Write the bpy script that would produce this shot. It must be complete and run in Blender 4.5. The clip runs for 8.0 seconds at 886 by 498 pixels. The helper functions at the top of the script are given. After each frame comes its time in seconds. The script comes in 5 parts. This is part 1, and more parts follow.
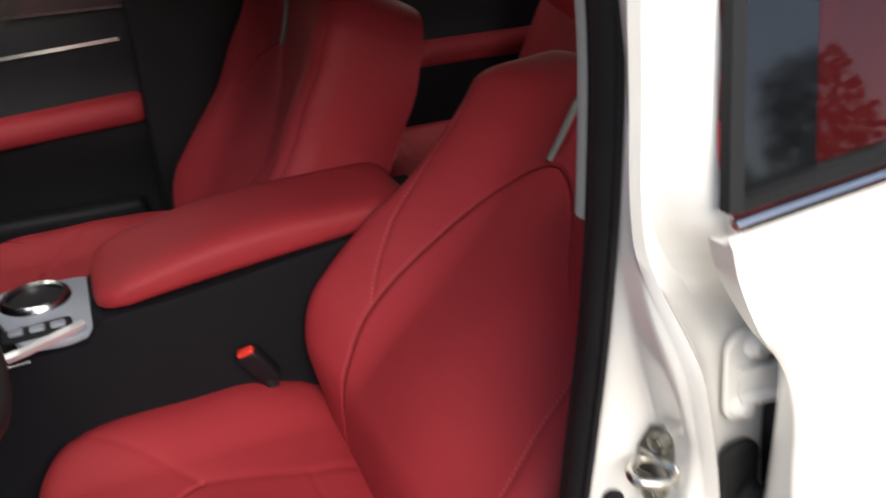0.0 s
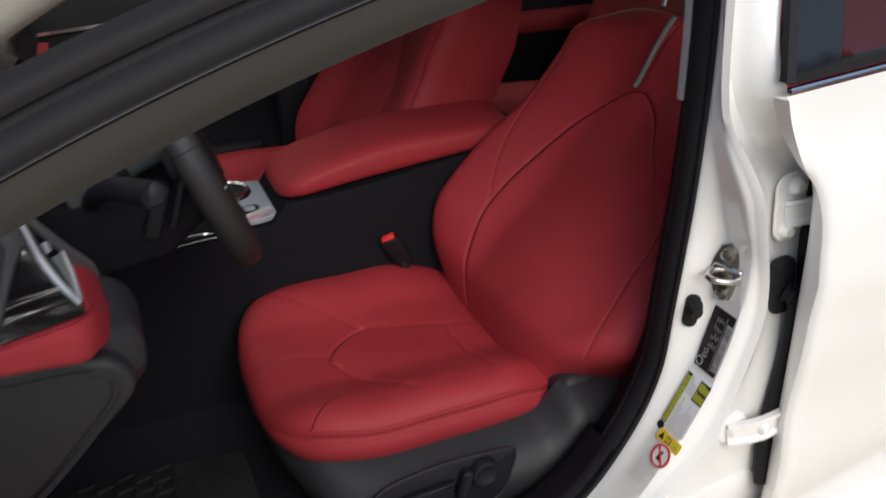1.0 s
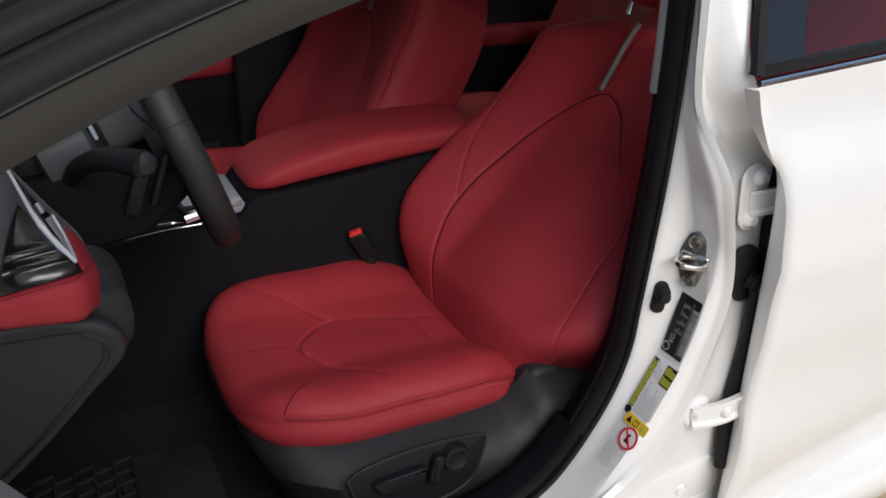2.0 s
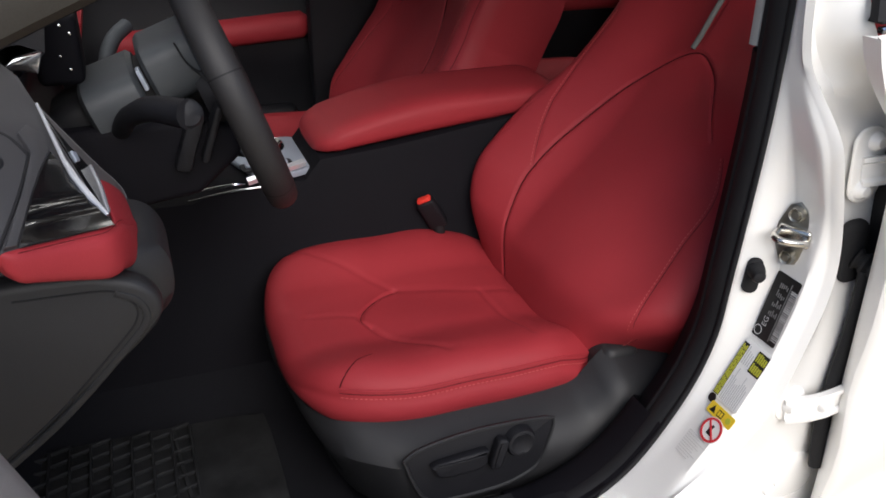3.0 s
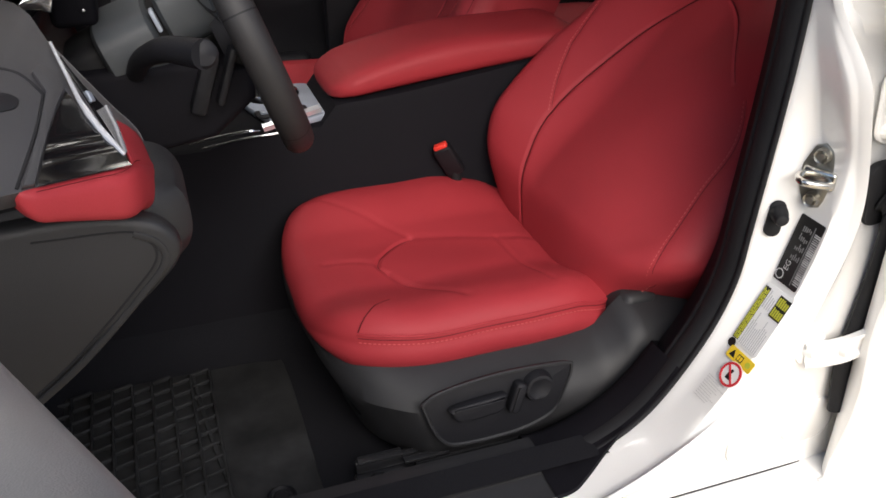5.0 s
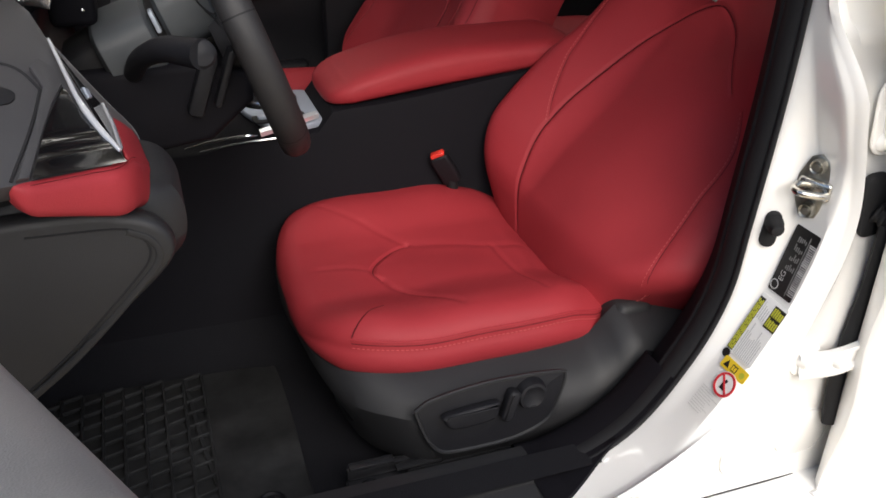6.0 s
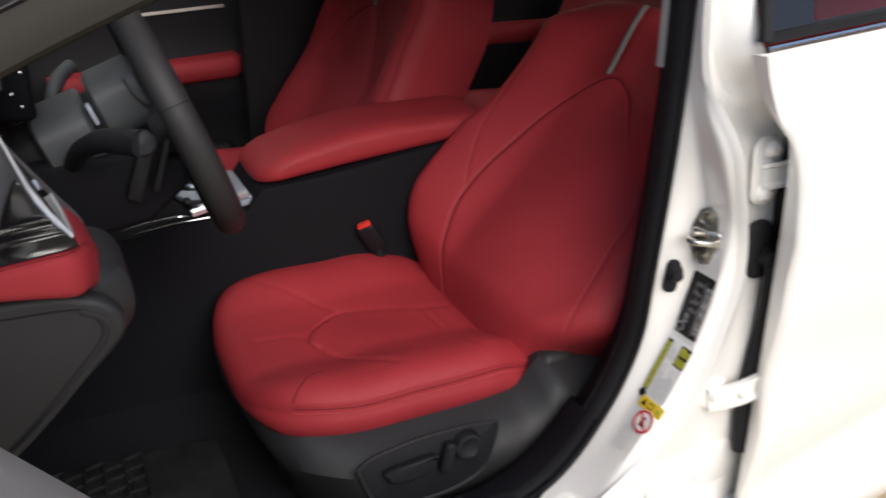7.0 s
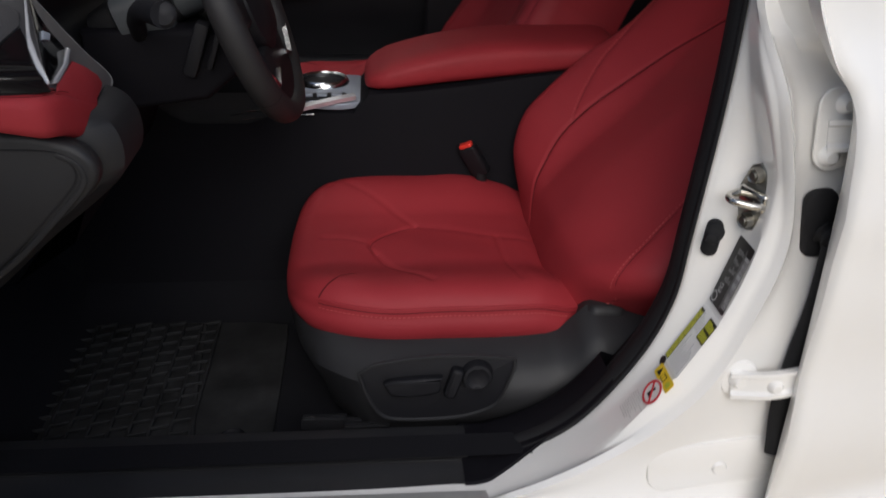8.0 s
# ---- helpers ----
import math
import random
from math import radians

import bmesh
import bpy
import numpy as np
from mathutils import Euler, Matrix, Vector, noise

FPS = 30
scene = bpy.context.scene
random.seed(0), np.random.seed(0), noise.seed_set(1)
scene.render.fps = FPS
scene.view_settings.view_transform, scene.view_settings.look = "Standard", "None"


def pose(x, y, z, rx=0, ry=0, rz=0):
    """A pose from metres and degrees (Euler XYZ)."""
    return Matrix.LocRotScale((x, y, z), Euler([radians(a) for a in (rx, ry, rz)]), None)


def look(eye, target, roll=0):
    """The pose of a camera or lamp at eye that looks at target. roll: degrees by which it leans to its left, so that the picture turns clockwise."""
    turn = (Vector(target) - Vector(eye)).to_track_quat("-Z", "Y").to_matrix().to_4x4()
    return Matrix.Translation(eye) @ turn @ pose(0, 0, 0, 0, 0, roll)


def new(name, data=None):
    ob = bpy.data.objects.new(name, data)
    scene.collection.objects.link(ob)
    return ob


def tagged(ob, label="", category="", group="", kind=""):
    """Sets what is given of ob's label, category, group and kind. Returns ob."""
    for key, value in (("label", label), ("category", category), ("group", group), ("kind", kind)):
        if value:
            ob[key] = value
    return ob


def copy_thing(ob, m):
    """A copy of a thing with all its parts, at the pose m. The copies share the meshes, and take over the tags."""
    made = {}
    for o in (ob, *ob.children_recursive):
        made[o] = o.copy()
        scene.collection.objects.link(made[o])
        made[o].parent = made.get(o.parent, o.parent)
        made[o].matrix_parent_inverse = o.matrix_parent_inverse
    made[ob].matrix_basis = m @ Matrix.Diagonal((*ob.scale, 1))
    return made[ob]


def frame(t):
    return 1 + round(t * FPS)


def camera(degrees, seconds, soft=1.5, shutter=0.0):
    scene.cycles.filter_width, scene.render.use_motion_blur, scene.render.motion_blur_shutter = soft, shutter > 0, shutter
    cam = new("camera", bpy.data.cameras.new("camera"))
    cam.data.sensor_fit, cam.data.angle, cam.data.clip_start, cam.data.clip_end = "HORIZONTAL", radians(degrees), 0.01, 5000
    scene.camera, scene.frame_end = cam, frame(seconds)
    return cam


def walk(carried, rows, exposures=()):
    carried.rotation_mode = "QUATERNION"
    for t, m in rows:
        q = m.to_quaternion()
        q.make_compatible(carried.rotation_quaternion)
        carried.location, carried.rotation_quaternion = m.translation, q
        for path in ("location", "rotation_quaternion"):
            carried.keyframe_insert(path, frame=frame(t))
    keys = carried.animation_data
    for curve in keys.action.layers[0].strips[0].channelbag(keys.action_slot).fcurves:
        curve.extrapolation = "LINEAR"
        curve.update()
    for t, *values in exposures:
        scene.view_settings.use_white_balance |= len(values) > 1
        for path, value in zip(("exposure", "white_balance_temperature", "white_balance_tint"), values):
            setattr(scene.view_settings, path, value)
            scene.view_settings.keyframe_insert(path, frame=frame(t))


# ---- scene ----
cam = camera(55.2, 8.0, soft=1.6, shutter=0.5)
PATH = [
    (0, (-0.318, -0.39, 1.354), (0.0753, 0.5588, 0.8315), -2.5),
    (0.2, (-0.406, -0.461, 1.332), (0.0472, 0.4626, 0.8298), -1.5),
    (0.3, (-0.46, -0.502, 1.339), (-0.0088, 0.4167, 0.8308), -1.7),
    (0.5, (-0.52, -0.553, 1.37), (-0.1012, 0.3716, 0.8388), -2.3),
    (1, (-0.664, -0.714, 1.372), (-0.2779, 0.2442, 0.8481), -1.3),
    (1.2, (-0.699, -0.746, 1.368), (-0.301, 0.2055, 0.8436), 0.2),
    (2.3, (-0.747, -0.719, 1.309), (-0.2676, 0.2133, 0.8271), 1.7),
    (2.5, (-0.728, -0.701, 1.299), (-0.2921, 0.2322, 0.7842), 2.7),
    (3, (-0.689, -0.671, 1.269), (-0.059, 1.002, 0.372), 0.7),
    (3.5, (-0.683, -0.669, 1.269), (-0.06, 1.022, 0.401), 0.6),
    (4, (-0.687, -0.668, 1.266), (-0.09, 0.998, 0.335), 0.2),
    (4.2, (-0.69, -0.667, 1.262), (-0.109, 0.975, 0.279), -0.4),
    (5.3, (-0.694, -0.669, 1.251), (-0.11, 0.967, 0.26), 0.2),
    (5.5, (-0.689, -0.67, 1.255), (-0.102, 0.971, 0.273), 0.2),
    (6, (-0.695, -0.672, 1.24), (-0.097, 0.977, 0.278), 1.1),
    (6.5, (-0.703, -0.683, 1.247), (-0.088, 0.993, 0.346), 1.5),
    (7, (-0.731, -0.745, 1.273), (0.055, 0.903, 0.457), 0.2),
    (7.2, (-0.714, -0.784, 1.281), (0.111, 0.826, 0.429), 1.1),
    (7.4, (-0.64, -0.821, 1.257), (0.17, 0.762, 0.343), 1.5),
    (7.5, (-0.606, -0.836, 1.247), (0.179, 0.781, 0.371), 2.5),
    (7.6, (-0.59, -0.849, 1.218), (0.055, 0.836, 0.355), 4.0),
    (7.8, (-0.463, -0.841, 1.226), (-0.153, 0.893, 0.278), 1.9),
    (8, (-0.365, -0.822, 1.216), (-0.208, 0.941, 0.285), 1.3),
]
walk(cam, [(t, look(e, g, r)) for t, e, g, r in PATH], exposures=[(0.0, 0.88, 6500, 10), (0.2, 0.72, 6500, 10), (0.5, 0.30, 6400, 10), (1.0, 0.31, 6200, 10), (2.5, 0.12, 6100, 11), (3.0, 0.65, 6150, 11), (3.5, 0.87, 6400, 12), (4.0, 0.90, 6450, 11), (5.5, 0.93, 6430, 11), (6.0, 0.85, 6400, 10), (6.5, 0.87, 6400, 11), (6.7, 0.78, 6400, 11), (7.0, 0.60, 6350, 11), (7.5, -0.03, 6400, 11), (8.0, -0.03, 6150, 11)])

# ---- world and light ----
world = bpy.data.worlds.new("overcast_sky")
scene.world = world
world.use_nodes = True
wn, wl = world.node_tree.nodes, world.node_tree.links
sky = wn.new("ShaderNodeTexSky")
sky.sky_type = "NISHITA"
sky.sun_disc = False
sky.sun_elevation, sky.sun_rotation = radians(36), radians(184)
sky.air_density, sky.dust_density = 1.0, 2.0
wl.new(sky.outputs["Color"], wn["Background"].inputs["Color"])
wn["Background"].inputs["Strength"].default_value = 0.11
sun = new("sun", bpy.data.lights.new("sun", "SUN"))
sun.data.energy, sun.data.angle, sun.data.color = 1.9, radians(55), (1.0, 0.955, 0.89)
sun.matrix_world = look((-0.35, -5.0, 4.3), (0.0, 0.3, 0.4))


# ---- materials ----
def material(name, color, rough=0.5, metal=0.0, var=0.08, scale=60.0, bump=0.0, bump_scale=400.0,
             coat=0.0, stain=0.0, stain_scale=4.0, spec=0.5, sheen=0.0):
    """A surface with grain at one scale, stains at another, and fine relief."""
    m = bpy.data.materials.new(name)
    m.use_nodes = True
    n, l = m.node_tree.nodes, m.node_tree.links
    b = n["Principled BSDF"]
    co = n.new("ShaderNodeTexCoord")
    fine = n.new("ShaderNodeTexNoise")
    fine.inputs["Scale"].default_value, fine.inputs["Detail"].default_value = scale, 6.0
    big = n.new("ShaderNodeTexNoise")
    big.inputs["Scale"].default_value, big.inputs["Detail"].default_value = stain_scale, 3.0
    for tx in (fine, big):
        l.new(co.outputs["Object"], tx.inputs["Vector"])
    ramp = n.new("ShaderNodeMapRange")
    ramp.inputs["To Min"].default_value, ramp.inputs["To Max"].default_value = 1.0 - var, 1.0 + var
    l.new(fine.outputs["Fac"], ramp.inputs["Value"])
    ramp2 = n.new("ShaderNodeMapRange")
    ramp2.inputs["From Min"].default_value, ramp2.inputs["From Max"].default_value = 0.3, 0.7
    ramp2.inputs["To Min"].default_value, ramp2.inputs["To Max"].default_value = 1.0 - stain, 1.0 + stain * 0.5
    l.new(big.outputs["Fac"], ramp2.inputs["Value"])
    mul = n.new("ShaderNodeMath")
    mul.operation = "MULTIPLY"
    l.new(ramp.outputs["Result"], mul.inputs[0])
    l.new(ramp2.outputs["Result"], mul.inputs[1])
    hsv = n.new("ShaderNodeHueSaturation")
    hsv.inputs["Color"].default_value = (*color, 1.0)
    l.new(mul.outputs[0], hsv.inputs["Value"])
    l.new(hsv.outputs["Color"], b.inputs["Base Color"])
    rr = n.new("ShaderNodeMapRange")
    rr.inputs["To Min"].default_value, rr.inputs["To Max"].default_value = max(rough - 0.06, 0.02), min(rough + 0.08, 1.0)
    l.new(big.outputs["Fac"], rr.inputs["Value"])
    l.new(rr.outputs["Result"], b.inputs["Roughness"])
    b.inputs["Metallic"].default_value = metal
    b.inputs["Specular IOR Level"].default_value = spec
    b.inputs["Coat Weight"].default_value = coat
    b.inputs["Coat Roughness"].default_value = 0.05
    b.inputs["Sheen Weight"].default_value = sheen
    if bump:
        vor = n.new("ShaderNodeTexVoronoi")
        vor.inputs["Scale"].default_value = bump_scale
        l.new(co.outputs["Object"], vor.inputs["Vector"])
        bp = n.new("ShaderNodeBump")
        bp.inputs["Strength"].default_value, bp.inputs["Distance"].default_value = bump, 0.001
        l.new(vor.outputs["Distance"], bp.inputs["Height"])
        l.new(bp.outputs["Normal"], b.inputs["Normal"])
    return m


def glass(name, tint, rough=0.0):
    m = bpy.data.materials.new(name)
    m.use_nodes = True
    n, l = m.node_tree.nodes, m.node_tree.links
    n.remove(n["Principled BSDF"])
    clear, shine, fres, mix = n.new("ShaderNodeBsdfTransparent"), n.new("ShaderNodeBsdfGlossy"), n.new("ShaderNodeFresnel"), n.new("ShaderNodeMixShader")
    clear.inputs["Color"].default_value = (*tint, 1.0)
    shine.inputs["Roughness"].default_value = rough
    fres.inputs["IOR"].default_value = 1.52
    l.new(fres.outputs[0], mix.inputs[0])
    l.new(clear.outputs[0], mix.inputs[1])
    l.new(shine.outputs[0], mix.inputs[2])
    l.new(mix.outputs[0], n["Material Output"].inputs["Surface"])
    return m


RED = material("red_leather", (0.325, 0.0285, 0.0365), rough=0.56, var=0.10, scale=700, bump=0.14, bump_scale=900, stain=0.06, stain_scale=7, spec=0.24)
STRIKER_PLATE = material("oiled_striker_plate", (0.40, 0.385, 0.34), rough=0.36, metal=1.0, var=0.15, scale=60, stain=0.2, stain_scale=40)
# sewn seam with the shade of its crease put into the dark red
SEAM_SHADE = material("seam_shade_red", (0.085, 0.007, 0.009), rough=0.7, var=0.1, scale=300, spec=0.15)
STITCH = material("stitch_thread", (0.50, 0.085, 0.08), rough=0.7, var=0.15, scale=300)
BLACK_PLASTIC = material("black_grained_plastic", (0.0115, 0.0115, 0.0140), rough=0.5, spec=0.24, var=0.12, scale=500, bump=0.25, bump_scale=1100, stain=0.12, stain_scale=9)
CONSOLE_BLACK = material("matte_black_console", (0.0072, 0.0068, 0.0092), rough=0.65, var=0.12, scale=500, bump=0.25, bump_scale=1100, stain=0.12, stain_scale=9, spec=0.11)
GREY_PLASTIC = material("dark_grey_plastic", (0.0197, 0.0197, 0.0213), rough=0.5, spec=0.4, var=0.10, scale=400, bump=0.2, bump_scale=1100, stain=0.10, stain_scale=8)
DOOR_TRIM = material("door_top_vinyl", (0.18, 0.178, 0.185), rough=0.5, var=0.06, scale=300, bump=0.15, bump_scale=800, stain=0.08, stain_scale=5)
RUBBER = material("black_rubber", (0.014, 0.014, 0.0155), rough=0.66, spec=0.25, var=0.15, scale=200, stain=0.15, stain_scale=12)
CARPET = material("black_carpet", (0.0125, 0.0125, 0.0148), rough=0.95, var=0.5, scale=600, bump=0.8, bump_scale=700, spec=0.1)
MAT_RUBBER = material("mat_rubber", (0.023, 0.023, 0.0235), rough=0.68, spec=0.3, var=0.35, scale=60, stain=0.55, stain_scale=14)
PIANO = material("piano_black", (0.005, 0.005, 0.006), rough=0.06, var=0.02, coat=0.3, spec=0.5)
CHROME = material("satin_chrome", (0.72, 0.73, 0.75), rough=0.16, metal=1.0, var=0.03)
ZINC = material("striker_zinc", (0.62, 0.60, 0.55), rough=0.22, metal=1.0, var=0.12, scale=60, stain=0.15, stain_scale=30)
SILVER = material("silver_trim", (0.36, 0.40, 0.47), rough=0.42, metal=0.15, var=0.05, scale=200)
WHITE = material("pearl_white_paint", (0.87, 0.86, 0.83), rough=0.22, var=0.015, scale=900, coat=0.8, stain=0.03, stain_scale=3)
TAUPE = material("pillar_cloth", (0.31, 0.295, 0.265), rough=0.9, var=0.2, scale=800, bump=0.4, bump_scale=900, spec=0.15)
FRAME_CLOTH = material("frame_cloth", (0.040, 0.037, 0.032), rough=0.9, var=0.12, scale=800, bump=0.06, bump_scale=900, spec=0.15)
ACCENT = material("satin_silver_accent", (0.82, 0.84, 0.88), rough=0.16, metal=0.55, var=0.03)
FACE_VINYL = material("dash_face_vinyl", (0.040, 0.039, 0.042), rough=0.55, var=0.06, scale=300, bump=0.15, bump_scale=900, stain=0.08, stain_scale=6)
EDGE_VINYL = material("dash_edge_vinyl", (0.12, 0.114, 0.114), rough=0.55, var=0.06, scale=300, bump=0.12, bump_scale=900, stain=0.06, stain_scale=6)
LABEL_DIM = material("dim_print", (0.19, 0.19, 0.19), rough=0.5, var=0.1, scale=300)
SILL_PLASTIC = material("sill_plastic", (0.021, 0.021, 0.023), rough=0.5, spec=0.35, var=0.12, scale=400, bump=0.2, bump_scale=1000, stain=0.15, stain_scale=9)
SEAL_GREY = material("grey_rubber_bead", (0.032, 0.031, 0.034), rough=0.5, spec=0.35, var=0.1, scale=200)
FRAME_BROWN = material("brown_black_frame_vinyl", (0.011, 0.010, 0.0105), rough=0.6, spec=0.22, var=0.12, scale=400, bump=0.1, bump_scale=900)
GREY_TRIM = material("light_grey_trim", (0.32, 0.325, 0.32), rough=0.6, var=0.06, scale=300)
PIPING = material("grey_piping", (0.13, 0.14, 0.13), rough=0.6, var=0.1, scale=300)
SCREEN = material("dark_screen", (0.01, 0.011, 0.014), rough=0.35, var=0.02)
STEEL = material("dark_rail_steel", (0.05, 0.05, 0.054), rough=0.2, metal=0.6, var=0.2, scale=80)
SCUFF = material("brushed_scuff_plate", (0.46, 0.46, 0.45), rough=0.38, metal=0.35, var=0.1, scale=120)
SHROUD = material("column_shroud_plastic", (0.050, 0.056, 0.062), rough=0.55, var=0.08, scale=400, bump=0.15, bump_scale=1100)
RIM_LEATHER = material("black_wheel_leather", (0.019, 0.018, 0.019), rough=0.54, var=0.15, scale=600, bump=0.2, bump_scale=900)
LABEL_BLACK = material("black_label", (0.012, 0.012, 0.012), rough=0.4, var=0.03)
LABEL_WHITE = material("white_label", (0.85, 0.85, 0.83), rough=0.45, var=0.03)
LABEL_GREY = material("grey_print", (0.54, 0.54, 0.54), rough=0.5, var=0.05)
FAINT = material("faint_print", (0.60, 0.59, 0.57), rough=0.5, var=0.05)
LABEL_YELLOW = material("yellow_label", (0.80, 0.56, 0.03), rough=0.45, var=0.04)
LABEL_OLIVE = material("olive_print", (0.50, 0.50, 0.05), rough=0.45, var=0.05)
LABEL_RED = material("red_print", (0.62, 0.03, 0.04), rough=0.45, var=0.04)
BUCKLE_RED = material("red_buckle_button", (0.75, 0.045, 0.03), rough=0.35, var=0.04)
TILE = material("beige_floor_tile", (0.60, 0.49, 0.33), rough=0.25, var=0.06, scale=30, stain=0.15, stain_scale=2.5)
GROUT = material("tile_grout", (0.20, 0.17, 0.13), rough=0.9, var=0.2, scale=80)
TYRE = material("tyre_rubber", (0.02, 0.02, 0.02), rough=0.8, var=0.2, scale=120)
ALLOY = material("wheel_alloy", (0.5, 0.5, 0.52), rough=0.3, metal=1.0, var=0.05)
CLEAR = glass("window_glass", (0.86, 0.88, 0.87))
WINDSCREEN = glass("windscreen_glass", (0.90, 0.92, 0.91))


# ---- mesh tools ----
def grid(P, close_u=False, close_v=False, flip=False):
    """Vertices and quads of an array of points (rows, columns, 3)."""
    P = np.asarray(P, float)
    r, c = P.shape[:2]
    f = []
    for i in range(r if close_u else r - 1):
        for j in range(c if close_v else c - 1):
            a, b = i * c + j, i * c + (j + 1) % c
            d, e = ((i + 1) % r) * c + (j + 1) % c, ((i + 1) % r) * c + j
            f.append((a, e, d, b) if flip else (a, b, d, e))
    return P.reshape(-1, 3).tolist(), f


def join(*geos):
    v, f = [], []
    for gv, gf in geos:
        k = len(v)
        v += [tuple(p) for p in gv]
        f += [tuple(i + k for i in q) for q in gf]
    return v, f


def moved(geo, m):
    return [tuple(m @ Vector(p)) for p in geo[0]], geo[1]


def box(c, s, bevel=0.0, seg=2, rot=None):
    bm = bmesh.new()
    bmesh.ops.create_cube(bm, size=1.0)
    bmesh.ops.scale(bm, vec=s, verts=bm.verts)
    if bevel:
        bmesh.ops.bevel(bm, geom=bm.edges[:], offset=bevel, segments=seg, profile=0.5, affect="EDGES")
    m = Matrix.Translation(c) @ (rot.to_4x4() if rot else Matrix())
    bm.verts.index_update()
    out = [tuple(m @ v.co) for v in bm.verts], [tuple(v.index for v in f.verts) for f in bm.faces]
    bm.free()
    return out


def prism(outline, depth, bevel=0.0, seg=2):
    """A plate: outline in (x, y), thickness along z from 0 to depth, the rims rounded."""
    bm = bmesh.new()
    low = [bm.verts.new((x, y, 0.0)) for x, y in outline]
    face = bm.faces.new(low)
    up = bmesh.ops.extrude_face_region(bm, geom=[face])
    bmesh.ops.translate(bm, vec=(0, 0, depth), verts=[g for g in up["geom"] if isinstance(g, bmesh.types.BMVert)])
    bmesh.ops.recalc_face_normals(bm, faces=bm.faces)
    if bevel:
        rims = [e for e in bm.edges if abs(e.verts[0].co.z - e.verts[1].co.z) < 1e-6]
        bmesh.ops.bevel(bm, geom=rims, offset=bevel, segments=seg, profile=0.5, affect="EDGES")
    bm.verts.index_update()
    out = [tuple(v.co) for v in bm.verts], [tuple(v.index for v in f.verts) for f in bm.faces]
    bm.free()
    return out


def smooth_path(pts, n):
    """n points along a smooth curve through pts (Catmull-Rom)."""
    p = np.asarray(pts, float)
    p = np.vstack([2 * p[0] - p[1], p, 2 * p[-1] - p[-2]])
    out = []
    for s in np.linspace(0, len(p) - 3 - 1e-9, n):
        i = int(s)
        t = s - i
        a, b, c, d = p[i:i + 4]
        out.append(0.5 * ((2 * b) + (c - a) * t + (2 * a - 5 * b + 4 * c - d) * t * t + (3 * b - a - 3 * c + d) * t ** 3))
    return np.array(out)


def sweep(path, profile, up=(0, 0, 1), close=True, scale=None, caps=True):
    """A profile of (side, height) carried along a path; side lies across the path and up."""
    path, profile = np.asarray(path, float), np.asarray(profile, float)
    tan = np.gradient(path, axis=0)
    tan /= np.linalg.norm(tan, axis=1)[:, None]
    side = np.cross(tan, np.asarray(up, float))
    side /= np.linalg.norm(side, axis=1)[:, None]
    top = np.cross(side, tan)
    k = np.ones(len(path)) if scale is None else np.asarray(scale, float)
    P = path[:, None] + (side[:, None] * profile[None, :, :1] + top[:, None] * profile[None, :, 1:]) * k[:, None, None]
    v, f = grid(P, close_v=close)
    if caps and close:
        n = len(profile)
        f.append(tuple(range(n - 1, -1, -1)))
        f.append(tuple(range(len(v) - n, len(v))))
    return v, f


def circle(r, n=12, a0=0.0, squash=1.0):
    return [(r * math.cos(a0 + 2 * math.pi * i / n), squash * r * math.sin(a0 + 2 * math.pi * i / n)) for i in range(n)]


def tube(path, r, n=10):
    tan = np.asarray(path[-1], float) - np.asarray(path[0], float)
    up = (0, 0, 1) if abs(tan[2]) < 0.9 * np.linalg.norm(tan) else (1, 0, 0)
    return sweep(path, circle(r, n), up)


def spin(profile, n=32, axis="Z"):
    """A solid of revolution from (radius, height) pairs about z."""
    a = np.linspace(0, 2 * math.pi, n, endpoint=False)
    P = np.array([[(r * math.cos(t), r * math.sin(t), h) for t in a] for r, h in profile])
    return grid(P, close_v=True, flip=True)


def rounded(w, h, r, n=5):
    """A rounded rectangle about the origin."""
    out = []
    for cx, cy, a in ((w / 2 - r, h / 2 - r, 0), (-w / 2 + r, h / 2 - r, 90), (-w / 2 + r, -h / 2 + r, 180), (w / 2 - r, -h / 2 + r, 270)):
        out += [(cx + r * math.cos(radians(a + 90 * i / n)), cy + r * math.sin(radians(a + 90 * i / n))) for i in range(n + 1)]
    return out


def basis(origin, ax, ay, az):
    m = Matrix((ax, ay, az)).transposed().to_4x4()
    m.translation = origin
    return m


def thing(name, base, label, category, group="", kind=""):
    ob = new(name)
    ob.empty_display_size = 0.1
    ob.location = base
    return tagged(ob, label, category, group, kind)


def mesh_of(name, geo, mat, soft=True, angle=40):
    me = bpy.data.meshes.new(name)
    me.from_pydata([tuple(p) for p in geo[0]], [], [tuple(q) for q in geo[1]])
    bm = bmesh.new()
    bm.from_mesh(me)
    bmesh.ops.recalc_face_normals(bm, faces=bm.faces)
    bm.to_mesh(me)
    bm.free()
    me.materials.append(mat)
    if soft:
        me.polygons.foreach_set("use_smooth", [True] * len(me.polygons))
        me.set_sharp_from_angle(angle=radians(angle))
    return me


def part(name, geo, mat, parent=None, label="", soft=True, angle=40):
    """One mesh object, its points in world metres, under a thing or a part."""
    ob = new(name, mesh_of(name, geo, mat, soft, angle))
    if parent is not None:
        ob.parent = parent
        spot = Vector(parent.location) if parent.type == "EMPTY" else Vector((0, 0, 0))
        ob.matrix_parent_inverse = Matrix.Translation(-spot)
    if label:
        tagged(ob, label)
    return ob


def ss(x, a, b):
    t = np.clip((np.asarray(x, float) - a) / (b - a), 0, 1)
    return t * t * (3 - 2 * t)


